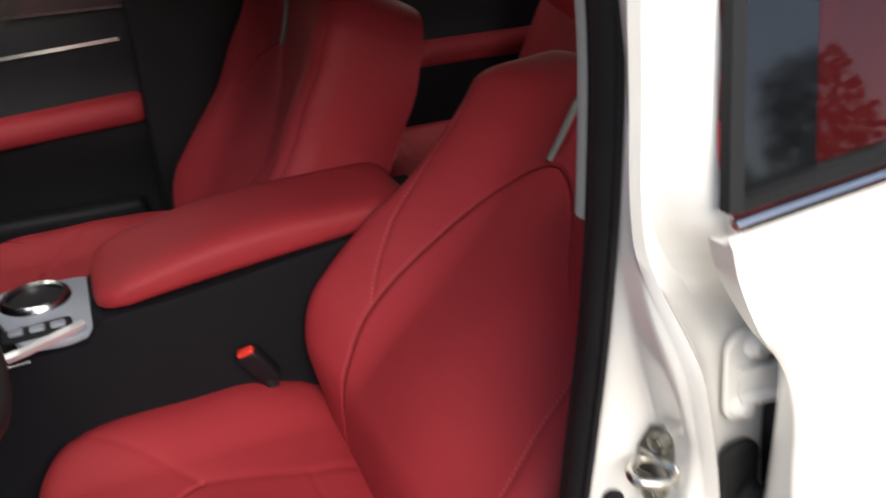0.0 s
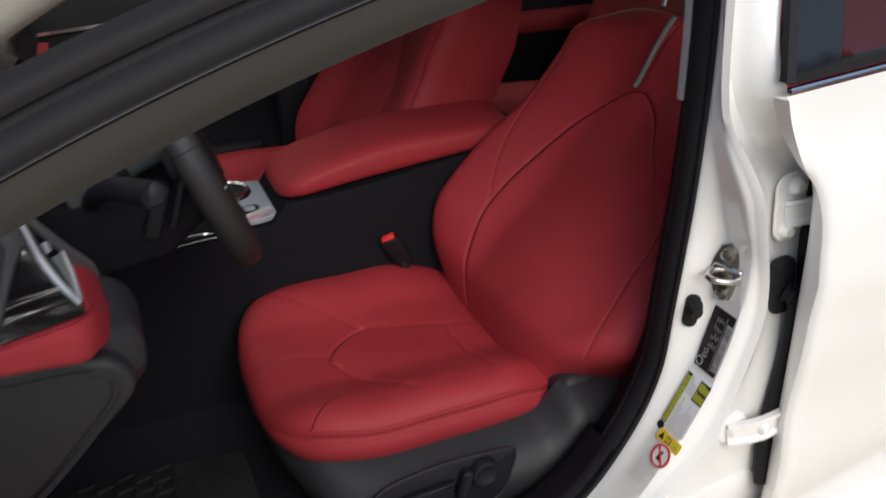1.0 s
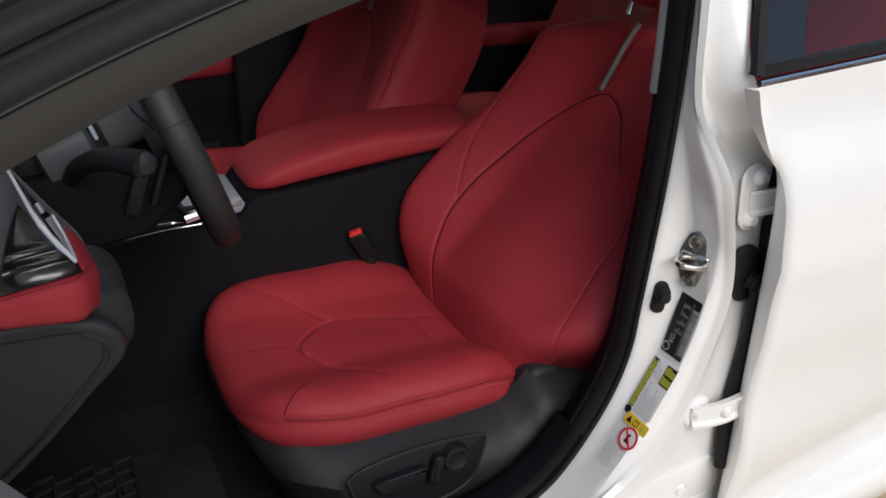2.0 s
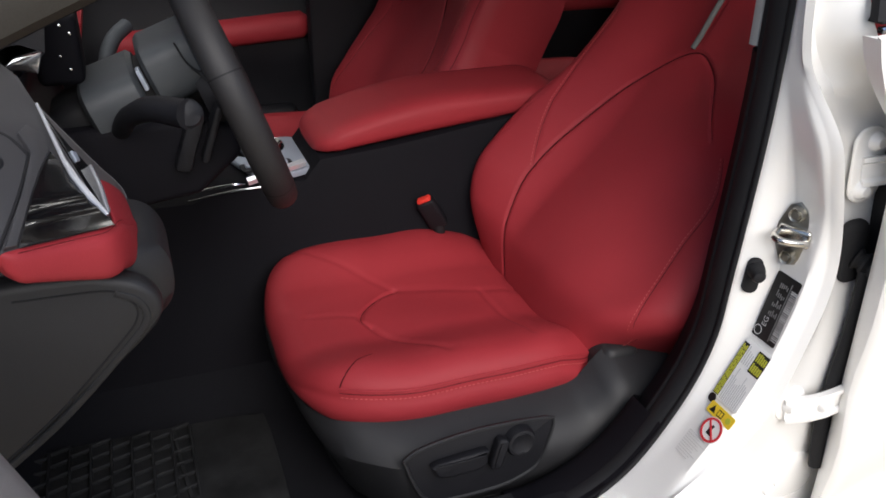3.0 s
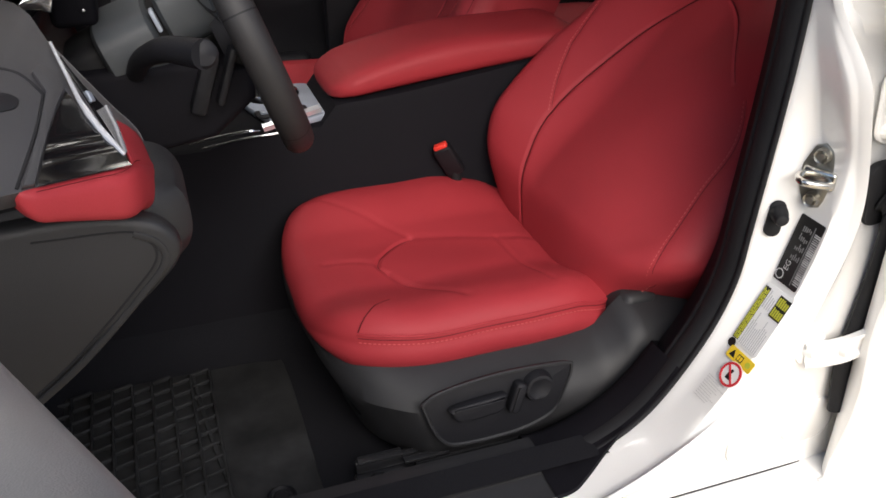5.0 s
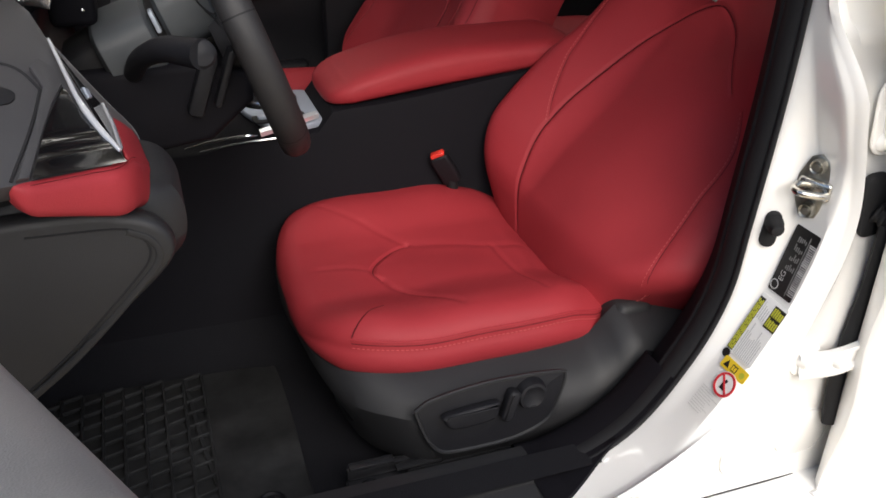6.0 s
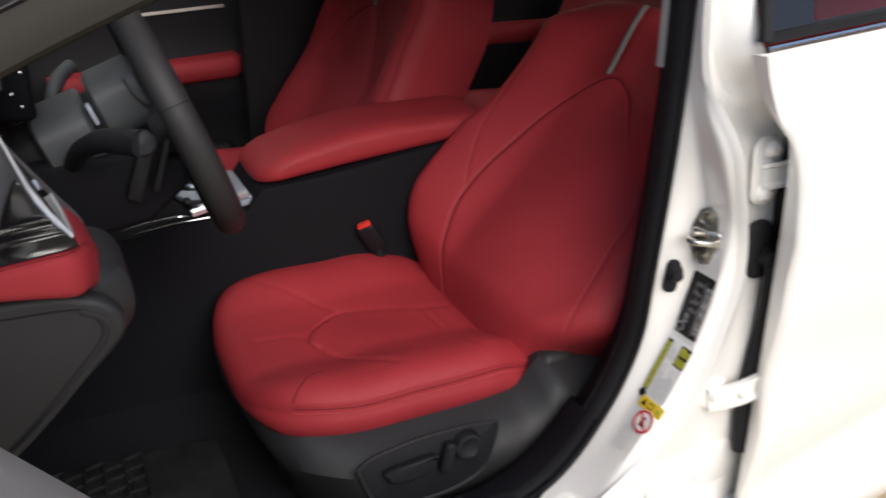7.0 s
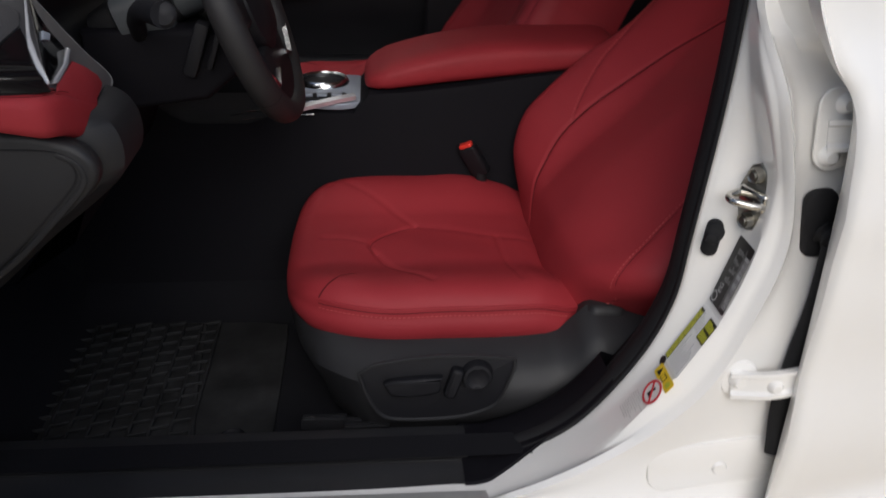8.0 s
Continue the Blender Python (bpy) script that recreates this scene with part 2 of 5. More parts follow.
def groove(X, Y, line, width, n=40):
    """How deep a seam along a line is felt at each place, 0 to 1."""
    p = smooth_path(line, n)
    best = np.full(X.shape, 1e9)
    for a, b in zip(p[:-1], p[1:]):
        d = b - a
        t = np.clip(((X - a[0]) * d[0] + (Y - a[1]) * d[1]) / (d @ d), 0, 1)
        best = np.minimum(best, np.hypot(X - a[0] - t * d[0], Y - a[1] - t * d[1]))
    return np.exp(-(best / width) ** 2)


def drape(S, ok, path, n, lift=0.0):
    """A line over a padded form: path in the first two of the form's own coordinates."""
    p = smooth_path(path, n)
    G, W_ = S[ok], []
    for a, b in p:
        d = (G[:, 0] - a) ** 2 + (G[:, 1] - b) ** 2
        i = np.argsort(d)[:4]
        w = 1 / (d[i] + 1e-7)
        W_.append((a, b, float((G[i, 2] * w).sum() / w.sum()) + lift))
    return np.array(W_)


def pillow(n, corner, fillet, m0=0.80, m1=0.92):
    """A padded form: grids of p, q in -1..1 with their rounded corners, and how far each place has dropped: 0..1 round the fillet, then 1..2 down the side."""
    a = np.linspace(-1, 1, n)
    U, V = np.meshgrid(a, a, indexing="ij")
    m = np.maximum(np.maximum(np.abs(U), np.abs(V)), 1e-9)
    ang = np.clip((m - m0) / (m1 - m0), 0, 1) * math.pi / 2
    R = np.where(m < m0, m / m0 * (1 - fillet), (1 - fillet) + fillet * np.sin(ang))
    e = 2.0 / corner
    a, b = np.abs(U / m), np.abs(V / m)
    f = (a ** e + b ** e) ** (-1.0 / e)
    P, Q = U / m * R * f, V / m * R * f
    drop = (1 - np.cos(ang)) + np.clip((m - m1) / (1 - m1), 0, 1)
    return P, Q, drop

# ---- ground ----
ground = part("ground", box((0, 0, -0.03), (400, 400, 0.04)), GROUT, label="pale grout bed under beige floor tiles")
tagged(ground, category="ground", kind="structure")


# ---- forecourt hall, added unseen: back wall and roof, open to daylight in front and at both ends ----
# the wall bounces sun into the cabin, the roof darkens what gloss parts reflect
PLASTER = material("hall_plaster", (0.74, 0.73, 0.70), rough=0.85, var=0.04, scale=40, stain=0.08, stain_scale=0.8)
ROOFING = material("grey_roof_sheet", (0.22, 0.22, 0.215), rough=0.7, var=0.05, scale=30, stain=0.1, stain_scale=0.7)
for name, c, s_ in (("bounce_wall_north", (1.75, 5.6, 2.2), (12.7, 0.2, 4.4)), ("ceiling", (1.65, 2.95, 4.5), (12.9, 5.5, 0.2))):
    tagged(part(name, box(c, s_), ROOFING if name == "ceiling" else PLASTER, label="unseen grey roof added to shape light and reflections" if name == "ceiling" else "unseen plaster wall added to bounce light into the car", soft=False), category="ceiling" if name == "ceiling" else "wall", kind="structure")

# unseen strip lights, added to put streaks on gloss parts and brighten the cabin
TUBE = bpy.data.materials.new("lit_tube")
TUBE.use_nodes = True
TUBE.node_tree.nodes["Principled BSDF"].inputs["Emission Color"].default_value = (1.0, 0.96, 0.90, 1.0)
TUBE.node_tree.nodes["Principled BSDF"].inputs["Emission Strength"].default_value = 10.0
first = None
for y in (1.1, 2.3, 3.9):
    for x in (-2.6, -1.0, 0.6, 2.2, 3.8, 5.4):
        if first is None:
            first = thing("added_strip_light", (x, y, 4.4), "unseen strip light with two lit tubes, added for streaks on gloss parts", "ceiling light", "strip lights of the hall")
            part("housing", box((x, y, 4.385), (1.26, 0.20, 0.03), 0.006), PLASTER, first, "white metal housing")
            for d in (-0.05, 0.05):
                part("tube", tube([(x - 0.6, y + d, 4.352), (x + 0.6, y + d, 4.352)], 0.018), TUBE, first, "lit white tube")
        else:
            copy_thing(first, pose(x, y, 4.4))


# ---- car shell ----
MID = 0.935            # middle plane of the car


def mir(y):
    return 2 * MID - y


car = thing("car_body", (0.0, MID, 0.0), "white pearl sedan body standing with its driver door open", "car")

# Door opening: inner flange line A (at the seal), outer edge line B, then the pillar skin to line C.
A_LINE = [(-0.02, 1.42), (0.048, 1.32), (0.071, 1.20), (0.077, 1.05), (0.074, 0.90), (0.060, 0.71), (0.048, 0.60), (0.006, 0.498), (-0.075, 0.390), (-0.18, 0.336), (-0.30, 0.33), (-0.95, 0.33)]
B_LINE = [(-0.035, 1.42), (0.034, 1.32), (0.052, 1.20), (0.066, 1.05), (0.097, 0.925), (0.134, 0.76), (0.112, 0.636), (0.063, 0.52), (-0.036, 0.425), (-0.17, 0.352), (-0.30, 0.33), (-0.95, 0.33)]
C_LINE = [(0.16, 1.42), (0.145, 1.32), (0.135, 1.20), (0.132, 1.06), (0.27, 0.93), (0.29, 0.76), (0.29, 0.60), (0.29, 0.40), (0.24, 0.302), (0.02, 0.300), (-0.30, 0.300), (-0.95, 0.300)]
N = 120
A, B, C = (smooth_path(q, N) for q in (A_LINE, B_LINE, C_LINE))


def flange_pt(i, k):
    """A place on the flange, k from 0 at the seal to 1 at the outer edge."""
    (ax, az), (bx, bz) = A[i], B[i]
    deep = float(np.interp(az, (0.36, 0.50, 0.60, 0.70, 0.79, 0.86, 0.95, 1.05, 1.2), (0.05, 0.18, 0.58, 0.74, 0.93, 0.82, 0.50, 0.25, 0.12)))
    g = deep * float(ss(k, 0.0, 0.32)) + (1 - deep) * float(ss(k, 0.86, 1.0))
    return (ax + (bx - ax) * g, 0.165 - (0.09 - 0.055 * float(ss(bz, 0.91, 1.03))) * k, az + (bz - az) * g)


rows = []
for i in range(N):
    (ax, az), (bx, bz), (cx, cz) = A[i], B[i], C[i]
    r = []
    r.append((ax + 0.06, 0.175, az - 0.01))
    r.append((ax, 0.172, az))
    for k in (0, 0.05, 0.10, 0.16, 0.22, 0.28, 0.34, 0.45, 0.6, 0.75, 0.86, 0.90, 0.94, 0.97, 1.0):
        r.append(flange_pt(i, k))
    well = 0.034 * float(ss(bz, 0.60, 0.84)) * (1 - float(ss(bz, 0.93, 1.02)))
    yb = 0.066 + 0.055 * float(ss(bz, 0.91, 1.03))
    r.append((bx + 0.004 + 0.02 * (cx - bx), yb, bz + 0.02 * (cz - bz)))
    for k in (0.06, 0.15, 0.3, 0.5, 0.75, 1.0):
        r.append((bx + (cx - bx) * k, yb + (0.066 - yb) * float(ss(k, 0.1, 0.9)) + (0.012 + 0.30 * max(0.0, cz - 1.06)) * float(ss(k, 0, 0.3)) + well * float(ss(k, 0.0, 0.20)) + 0.008 * (cz > 1.0), bz + (cz - bz) * k))
    rows.append(r)
part("b_pillar", grid(rows), WHITE, car, "white painted centre pillar flange of the door opening")

# rocker below the doors
rocker_prof = [(0.078, 0.303), (0.05, 0.300), (0.02, 0.296), (0.004, 0.288), (-0.004, 0.27), (-0.002, 0.24), (0.012, 0.205), (0.05, 0.185), (0.2, 0.18)]
part("rocker_panel", grid([[(x, y, z + 0.115 * max(0.0, x - 0.16)) for y, z in rocker_prof] for x in np.linspace(-1.05, 1.35, 30)]), WHITE, car)

part("sill_joint", sweep([(x, 0.0775, 0.3045) for x in np.linspace(-0.18, 0.165, 8)], circle(0.0014, 6)), RUBBER, car)
# step between flange and rocker with a shallow pressed panel
emboss = prism([(x, y) for x, y in rounded(0.185, 0.080, 0.030)], 0.005, 0.004)
part("pressed_panel", moved(emboss, basis((0.108, 0.079, 0.385), (1, 0, 0.12), (-0.12, 0, 1), (0, -1, 0))), WHITE, car)
part("body_plug", moved(spin([(0.0, 0.004), (0.009, 0.004), (0.012, 0.0)], 16), basis((0.120, 0.0745, 0.379), (1, 0, 0), (0, 0, 1), (0, -1, 0))), WHITE, car)

# floor pan and tunnel in carpet
carpet = []
for x in np.linspace(-1.15, 1.05, 60):
    toe = 0.34 * float(ss(-x, 0.92, 1.15)) ** 1.0
    rise = 0.0
    r = []
    for y, z in ((0.15, 0.352), (0.20, 0.352), (0.225, 0.30), (0.26, 0.262), (0.45, 0.255), (0.66, 0.258), (0.70, 0.270), (0.755, 0.32), (0.80, 0.48), (0.82, 0.55), (MID, 0.57)):
        r.append((x, y, max(z, 0.26 + toe)))
    r += [(x, mir(y), z) for x, y, z in r[-2::-1]]
    carpet.append(r)
part("floor_carpet", grid(carpet), CARPET, car, "black loop carpet over floor and tunnel")

# firewall, rear bulkhead and far side shell
part("firewall", box((-1.17, MID, 0.68), (0.04, 1.66, 0.86)), CARPET, car)
part("rear_shelf", box((1.35, MID, 0.98), (0.60, 1.52, 0.03), 0.01), BLACK_PLASTIC, car)
part("rear_bulkhead", box((1.36, MID, 0.62), (0.03, 1.52, 0.72)), CARPET, car)

# roof, pillars and screens
roof_rows = []
for x in np.linspace(-0.42, 1.15, 24):
    arch = 1.445 - 0.085 * ((x - 0.25) / 0.75) ** 2
    roof_rows.append([(x, MID + (0.60 + 0.03) * s, arch - 0.055 * abs(s) ** 3) for s in np.linspace(-1, 1, 21)])
part("roof", grid(roof_rows), WHITE, car, "white painted roof")
part("headliner", grid([[(x, y, z - 0.03) for x, y, z in r] for r in roof_rows]), TAUPE, car, "light cloth headliner")


def a_post(s):
    y0, y1 = (0.17, 0.30) if s > 0 else (mir(0.17), mir(0.30))
    return smooth_path([(-1.16, y0 + 0.0, 0.985), (-0.95, y0 + (y1 - y0) * 0.35, 1.14), (-0.70, y0 + (y1 - y0) * 0.7, 1.285), (-0.42, y1, 1.385)], 24)


for s in (1, -1):
    part("windscreen_pillar", sweep(a_post(s), [(-0.035, -0.02), (0.035, -0.02), (0.035, 0.02), (0.0, 0.03), (-0.035, 0.02)]), WHITE, car)
    part("pillar_trim", sweep(a_post(s) + np.array((0.02, 0.012 * s, -0.035)), circle(0.032, 10)), TAUPE, car, "cloth-covered windscreen pillar trim")
screen_rows = []
for k in np.linspace(0, 1, 14):
    a, b = a_post(1)[int(k * 23)], a_post(-1)[int(k * 23)]
    screen_rows.append([a + (b - a) * t + np.array((-0.10, 0, 0.03)) * math.sin(math.pi * t) for t in np.linspace(0, 1, 14)])
windscreen = part("windscreen", grid(screen_rows), WINDSCREEN, car, "curved clear windscreen")
windscreen.visible_shadow = False
part("screen_band", sweep(a_post(1) + np.array((0.0, 0.03, 0.024)), [(-0.02, 0), (0.02, 0), (0.02, 0.004), (-0.02, 0.004)]), RUBBER, car)

# bonnet and wings
bonnet_rows = []
for x in np.linspace(-2.15, -1.12, 18):
    bonnet_rows.append([(x, MID + 0.78 * s, 0.80 + 0.17 * float(ss(x, -2.25, -1.2)) + 0.03 * (1 - s * s) + 0.012 * math.exp(-((abs(s) - 0.62) / 0.08) ** 2)) for s in np.linspace(-1, 1, 25)])
part("bonnet", grid(bonnet_rows), WHITE, car, "white bonnet with two soft creases")
for s in (0, 1):
    f = (lambda y: y) if s == 0 else mir
    part("front_wing", grid([[(x, f(y), z) for y, z in ((0.155, 0.80 + 0.17 * float(ss(x, -2.25, -1.2))), (0.09, 0.80 + 0.16 * float(ss(x, -2.25, -1.2))), (0.03, 0.86), (0.0, 0.74), (0.0, 0.5 + (0.16 if -1.95 < x < -1.3 else 0)), (0.03, 0.32 + (0.33 if -1.95 < x < -1.3 else 0)))] for x in np.linspace(-2.25, -0.99, 40)]), WHITE, car)
part("cowl", box((-1.14, MID, 0.965), (0.16, 1.40, 0.02), 0.004), RUBBER, car)
part("nose", box((-2.2, MID, 0.55), (0.12, 1.62, 0.5), 0.05, 3), WHITE, car)

# far side: sill, passenger doors and quarter as one closed flank with window openings left free
flank = []
for x in np.linspace(-1.0, 2.3, 50):
    arch = 0.33 if 1.35 < x < 2.0 else 0.0
    flank.append([(x, mir(y), max(z, 0.2 + arch)) for y, z in ((0.13, 1.0), (0.06, 0.97), (0.01, 0.85), (0.0, 0.7), (0.0, 0.5), (0.012, 0.32), (0.06, 0.19))])
part("far_flank", grid(flank), WHITE, car)
part("far_window", grid([[(x, mir(0.13) - 0.17 * k, 1.0 + 0.37 * k) for k in np.linspace(0, 1, 4)] for x in np.linspace(-0.95, 1.1, 8)]), CLEAR, car, "tinted side glass of the far doors").visible_shadow = False
# near rear quarter behind the rear door, boot and tail
quarter = []
for x in np.linspace(1.20, 2.3, 22):
    arch = 0.33 if 1.35 < x < 2.0 else 0.0
    quarter.append([(x, y, max(z, 0.2 + arch)) for y, z in ((0.2, 1.07), (0.06, 0.99), (0.01, 0.85), (0.0, 0.7), (0.0, 0.5), (0.012, 0.32), (0.06, 0.19))])
part("rear_quarter", grid(quarter), WHITE, car)
part("boot_lid", grid([[(x, MID + 0.76 * s, 1.08 - 0.03 * (x - 1.6) - 0.02 * s * s) for s in np.linspace(-1, 1, 15)] for x in np.linspace(1.55, 2.3, 8)]), WHITE, car)
part("tail", box((2.32, MID, 0.68), (0.1, 1.7, 0.7), 0.04, 3), WHITE, car)
part("rear_window", grid([[(1.15 + 0.45 * k, MID + (0.62 + 0.08 * k) * s, 1.37 - 0.31 * k) for s in np.linspace(-1, 1, 9)] for k in np.linspace(0, 1, 6)]), CLEAR, car).visible_shadow = False
for y0 in (0.24, mir(0.24)):
    part("rear_pillar", sweep(smooth_path([(1.10, y0 + 0.05 * (1 if y0 < 1 else -1), 1.36), (1.35, y0, 1.26), (1.62, y0 - 0.05 * (1 if y0 < 1 else -1), 1.06)], 12), [(-0.05, -0.02), (0.05, -0.02), (0.05, 0.02), (-0.05, 0.02)]), WHITE, car)
part("far_centre_pillar", box((-0.045, mir(0.19), 0.86), (0.33, 0.05, 1.16), 0.015), BLACK_PLASTIC, car, "black plastic trim of the far centre pillar")
for x, y in ((-1.62, 0.12), (-1.62, mir(0.12)), (1.68, 0.12), (1.68, mir(0.12))):
    s = -1 if y < 1 else 1
    w = part("wheel", moved(spin([(0.20, -0.10), (0.30, -0.105), (0.325, -0.08), (0.33, 0.0), (0.325, 0.08), (0.30, 0.105), (0.20, 0.10)], 40), basis((x, y, 0.33), (1, 0, 0), (0, 0, 1), (0, -1, 0))), TYRE, car, "black tyre")
    part("rim", moved(spin([(0.21, -0.09), (0.215, 0.07), (0.20, 0.085), (0.19, 0.06), (0.06, 0.045), (0.05, 0.06), (0.0, 0.062)], 30), basis((x, y, 0.33), (1, 0, 0), (0, 0, 1), (0, s, 0))), ALLOY, w)

# ---- door seal and sill of the driver's opening ----
seal = thing("door_seal", (-0.3, 0.19, 0.33), "black ribbed rubber door seal round the door opening", "door seal")
inward = []
for i in range(8, N):
    t = A[min(i + 1, N - 1)] - A[i - 1]
    t /= np.linalg.norm(t)
    nrm = np.array((t[1], -t[0]))
    if nrm[0] > 0 and A[i][1] > 0.5:
        nrm = -nrm
    if A[i][1] <= 0.5 and nrm[1] < 0:
        nrm = -nrm
    inward.append(nrm)
inward = np.array(inward)


def seal_strip(y0, y1, out0, bulge, n=9):
    rows = []
    for p, nr in zip(A[8:], inward):
        r = []
        for k in np.linspace(0, 1, n):
            o = out0 + bulge * math.sin(math.pi * k) ** 0.6
            r.append((p[0] + nr[0] * o, y0 + (y1 - y0) * k, p[1] + nr[1] * o))
        rows.append(r)
    return grid(rows)


part("outer_lip", seal_strip(0.160, 0.171, 0.002, 0.004), RUBBER, seal)
part("bulb", seal_strip(0.170, 0.206, 0.002, 0.007, 13), RUBBER, seal, "soft hollow bulb of black rubber")
part("inner_lip", seal_strip(0.205, 0.216, 0.0, 0.003), RUBBER, seal)

pillar_trim = thing("pillar_inner_trim", (0.1, 0.26, 0.4), "grey and black plastic trim inside the centre pillar", "pillar trim")
sel = [i for i in range(8, N) if A[i][1] > 1.006]
part("upper_trim", grid([[(A[i][0] + o, y, A[i][1]) for o, y in ((0.006, 0.2165), (0.0, 0.220), (-0.002, 0.226), (0.0, 0.234), (0.02, 0.245), (0.10, 0.27))] for i in sel]), GREY_TRIM, pillar_trim, "light grey upper pillar trim")
sel = [i for i in range(8, N) if 0.40 < A[i][1] <= 1.006]
part("lower_trim", grid([[(A[i][0] + o, y, A[i][1]) for o, y in ((0.004, 0.218), (0.03, 0.26), (0.07, 0.29), (0.16, 0.30))] for i in sel]), CONSOLE_BLACK, pillar_trim)

sill = thing("sill_trim", (-0.6, 0.15, 0.36), "black plastic door sill trim with a brushed scuff plate", "sill trim")
sill_prof = [(0.100, 0.318), (0.104, 0.328), (0.118, 0.331), (0.160, 0.333), (0.168, 0.338), (0.215, 0.345), (0.232, 0.342), (0.242, 0.325), (0.246, 0.28)]
sx = np.linspace(-1.02, -0.232, 30)
cover = [[(x, y, z) for y, z in sill_prof] for x in sx]
part("sill_cover", grid(cover), SILL_PLASTIC, sill)
turn = [i for i in range(8, N) if -0.245 < A[i][0] and A[i][1] < 0.47]
rise = []
for i in turn:
    kk = 0.62 * (1 - float(ss(A[i][0], -0.235, -0.095)))
    nr = inward[i - 8]
    r = []
    for s_, o in ((1.0, 0.001), (0.96, 0.006), (0.6, 0.006), (0.2, 0.005)):
        x, y, z = flange_pt(i, kk * s_)
        r.append((x + nr[0] * o, y, z + nr[1] * o))
    r += [(A[i][0] + nr[0] * o, y, A[i][1] + nr[1] * o) for y, o in ((0.19, 0.008), (0.232, 0.012), (0.246, 0.006), (0.256, -0.02), (0.262, -0.09))]
    rise.append(r)
part("sill_rise", grid(rise), CONSOLE_BLACK, sill, angle=60)
scuff_out = [(-0.75, 0.0), (-0.02, 0.0), (-0.004, 0.01), (0.0, 0.025), (-0.004, 0.047), (-0.75, 0.052)]
scuff = part("scuff_plate", moved(prism(scuff_out, 0.010, 0.003), pose(-0.208, 0.050, 0.324)), SCUFF, sill, "brushed metal scuff plate")
part("scuff_badge", moved(prism([(0, 0), (0.14, 0), (0.14, 0.040), (0, 0.040)], 0.003, 0.001), pose(-0.60, 0.052, 0.3325)), CHROME, scuff)

# ---- pillar fittings: striker, switch, labels, hinges, wiring boot ----
def on_flange(z, k):
    """A place on the flange face at a height, with the face's axes."""
    i = min(range(8, N - 30), key=lambda j: abs(flange_pt(j, k)[2] - z))
    pos, low, high = (Vector(flange_pt(j, k)) for j in (i, i + 2, i - 2))
    up = (high - low).normalized()
    across = (Vector(flange_pt(i, min(k + 0.2, 0.8))) - Vector(flange_pt(i, max(k - 0.2, 0.0)))).normalized()
    nrm = across.cross(up).normalized()
    if nrm.x > 0:
        nrm = -nrm
    return pos, across, up, nrm


def flange_frame(z, k, lift=0.004):
    p, a, u, n = on_flange(z, k)
    a = u.cross(n).normalized()
    return basis(p + n * lift, a, u, n)


striker = thing("door_striker", (0.128, 0.13, 0.79), "zinc-plated door striker loop on a two-bolt plate", "door striker")
M = flange_frame(0.788, 0.41, 0.002)
part("striker_plate", moved(prism([(0.0, 0.046), (0.013, 0.040), (0.030, 0.008), (0.028, -0.010), (0.012, -0.042), (0.0, -0.046), (-0.012, -0.042), (-0.026, -0.010), (-0.024, 0.010), (-0.012, 0.040)], 0.006, 0.002), M), STRIKER_PLATE, striker, "oiled brassy striker base plate")
part("striker_loop", moved(sweep(smooth_path([(0.022, -0.003, 0.002), (0.021, -0.003, 0.018), (0.008, 0.0, 0.036), (-0.004, 0.001, 0.040), (-0.014, 0.001, 0.030), (-0.018, 0.001, 0.002)], 30), circle(0.0052, 10), (0, 1, 0)), M), ZINC, striker, "bright bent striker loop")
part("striker_boss", moved(box((0.004, 0, 0.008), (0.046, 0.026, 0.012), 0.005, 3), M), ZINC, striker)
for y in (0.031, -0.031):
    part("bolt", moved(spin([(0.0, 0.013), (0.005, 0.013), (0.006, 0.010), (0.009, 0.012), (0.0105, 0.005), (0.0105, 0.0)], 18), M @ pose(0.002, y, 0.005)), STRIKER_PLATE, striker)

switch = thing("door_switch", (0.06, 0.14, 0.71), "black rubber door courtesy-light switch", "switch")
M = flange_frame(0.709, 0.14, 0.0)
part("switch_base", moved(prism(rounded(0.022, 0.054, 0.0105), 0.008, 0.003), M), RUBBER, switch)
part("plunger", moved(spin([(0.0, 0.030), (0.007, 0.029), (0.010, 0.022), (0.0095, 0.014), (0.012, 0.008), (0.0125, 0.0)], 18), M @ pose(0.002, 0.010, 0.006)), RUBBER, switch)


def sticker(name, z, k, w, h, mat, label, turn=0.0):
    M = flange_frame(z, k, 0.0028) @ pose(0, 0, 0, 0, 0, turn)
    t = thing(name, M.translation, label, "label")
    s = part("sticker_sheet", moved(prism(rounded(w, h, 0.003 if w != h else 0.49 * w, 3 if w != h else 8), 0.0006), M), mat, t, soft=False)
    return t, M


def bars(name, M, boxes, mat, t, lift=0.0006):
    for x, y, w, h in boxes:
        part(name, moved(prism([(x, y), (x + w, y), (x + w, y + h), (x, y + h)], 0.0005), M @ pose(0, 0, lift)), mat, t, soft=False)


rnd = random.Random(4)
cert, M = sticker("certification_label", 0.678, 0.58, 0.046, 0.100, LABEL_BLACK, "black certification label with pale print and barcode")
for i in range(26):
    h = rnd.choice((0.0012, 0.0018, 0.0024))
    bars("barcode_bar", M, [(0.012, -0.042 + i * 0.0030, 0.011, h * 0.75)], LABEL_GREY, cert)
bars("print_bar", M, [(-0.010 + 0.0034 * (i % 5), -0.044 + 0.0145 * (i // 5) + rnd.uniform(0, 0.003), 0.0016, rnd.uniform(0.004, 0.010)) for i in range(10, 30)] + [(0.0085, -0.046, 0.0012, 0.088)], LABEL_DIM, cert)
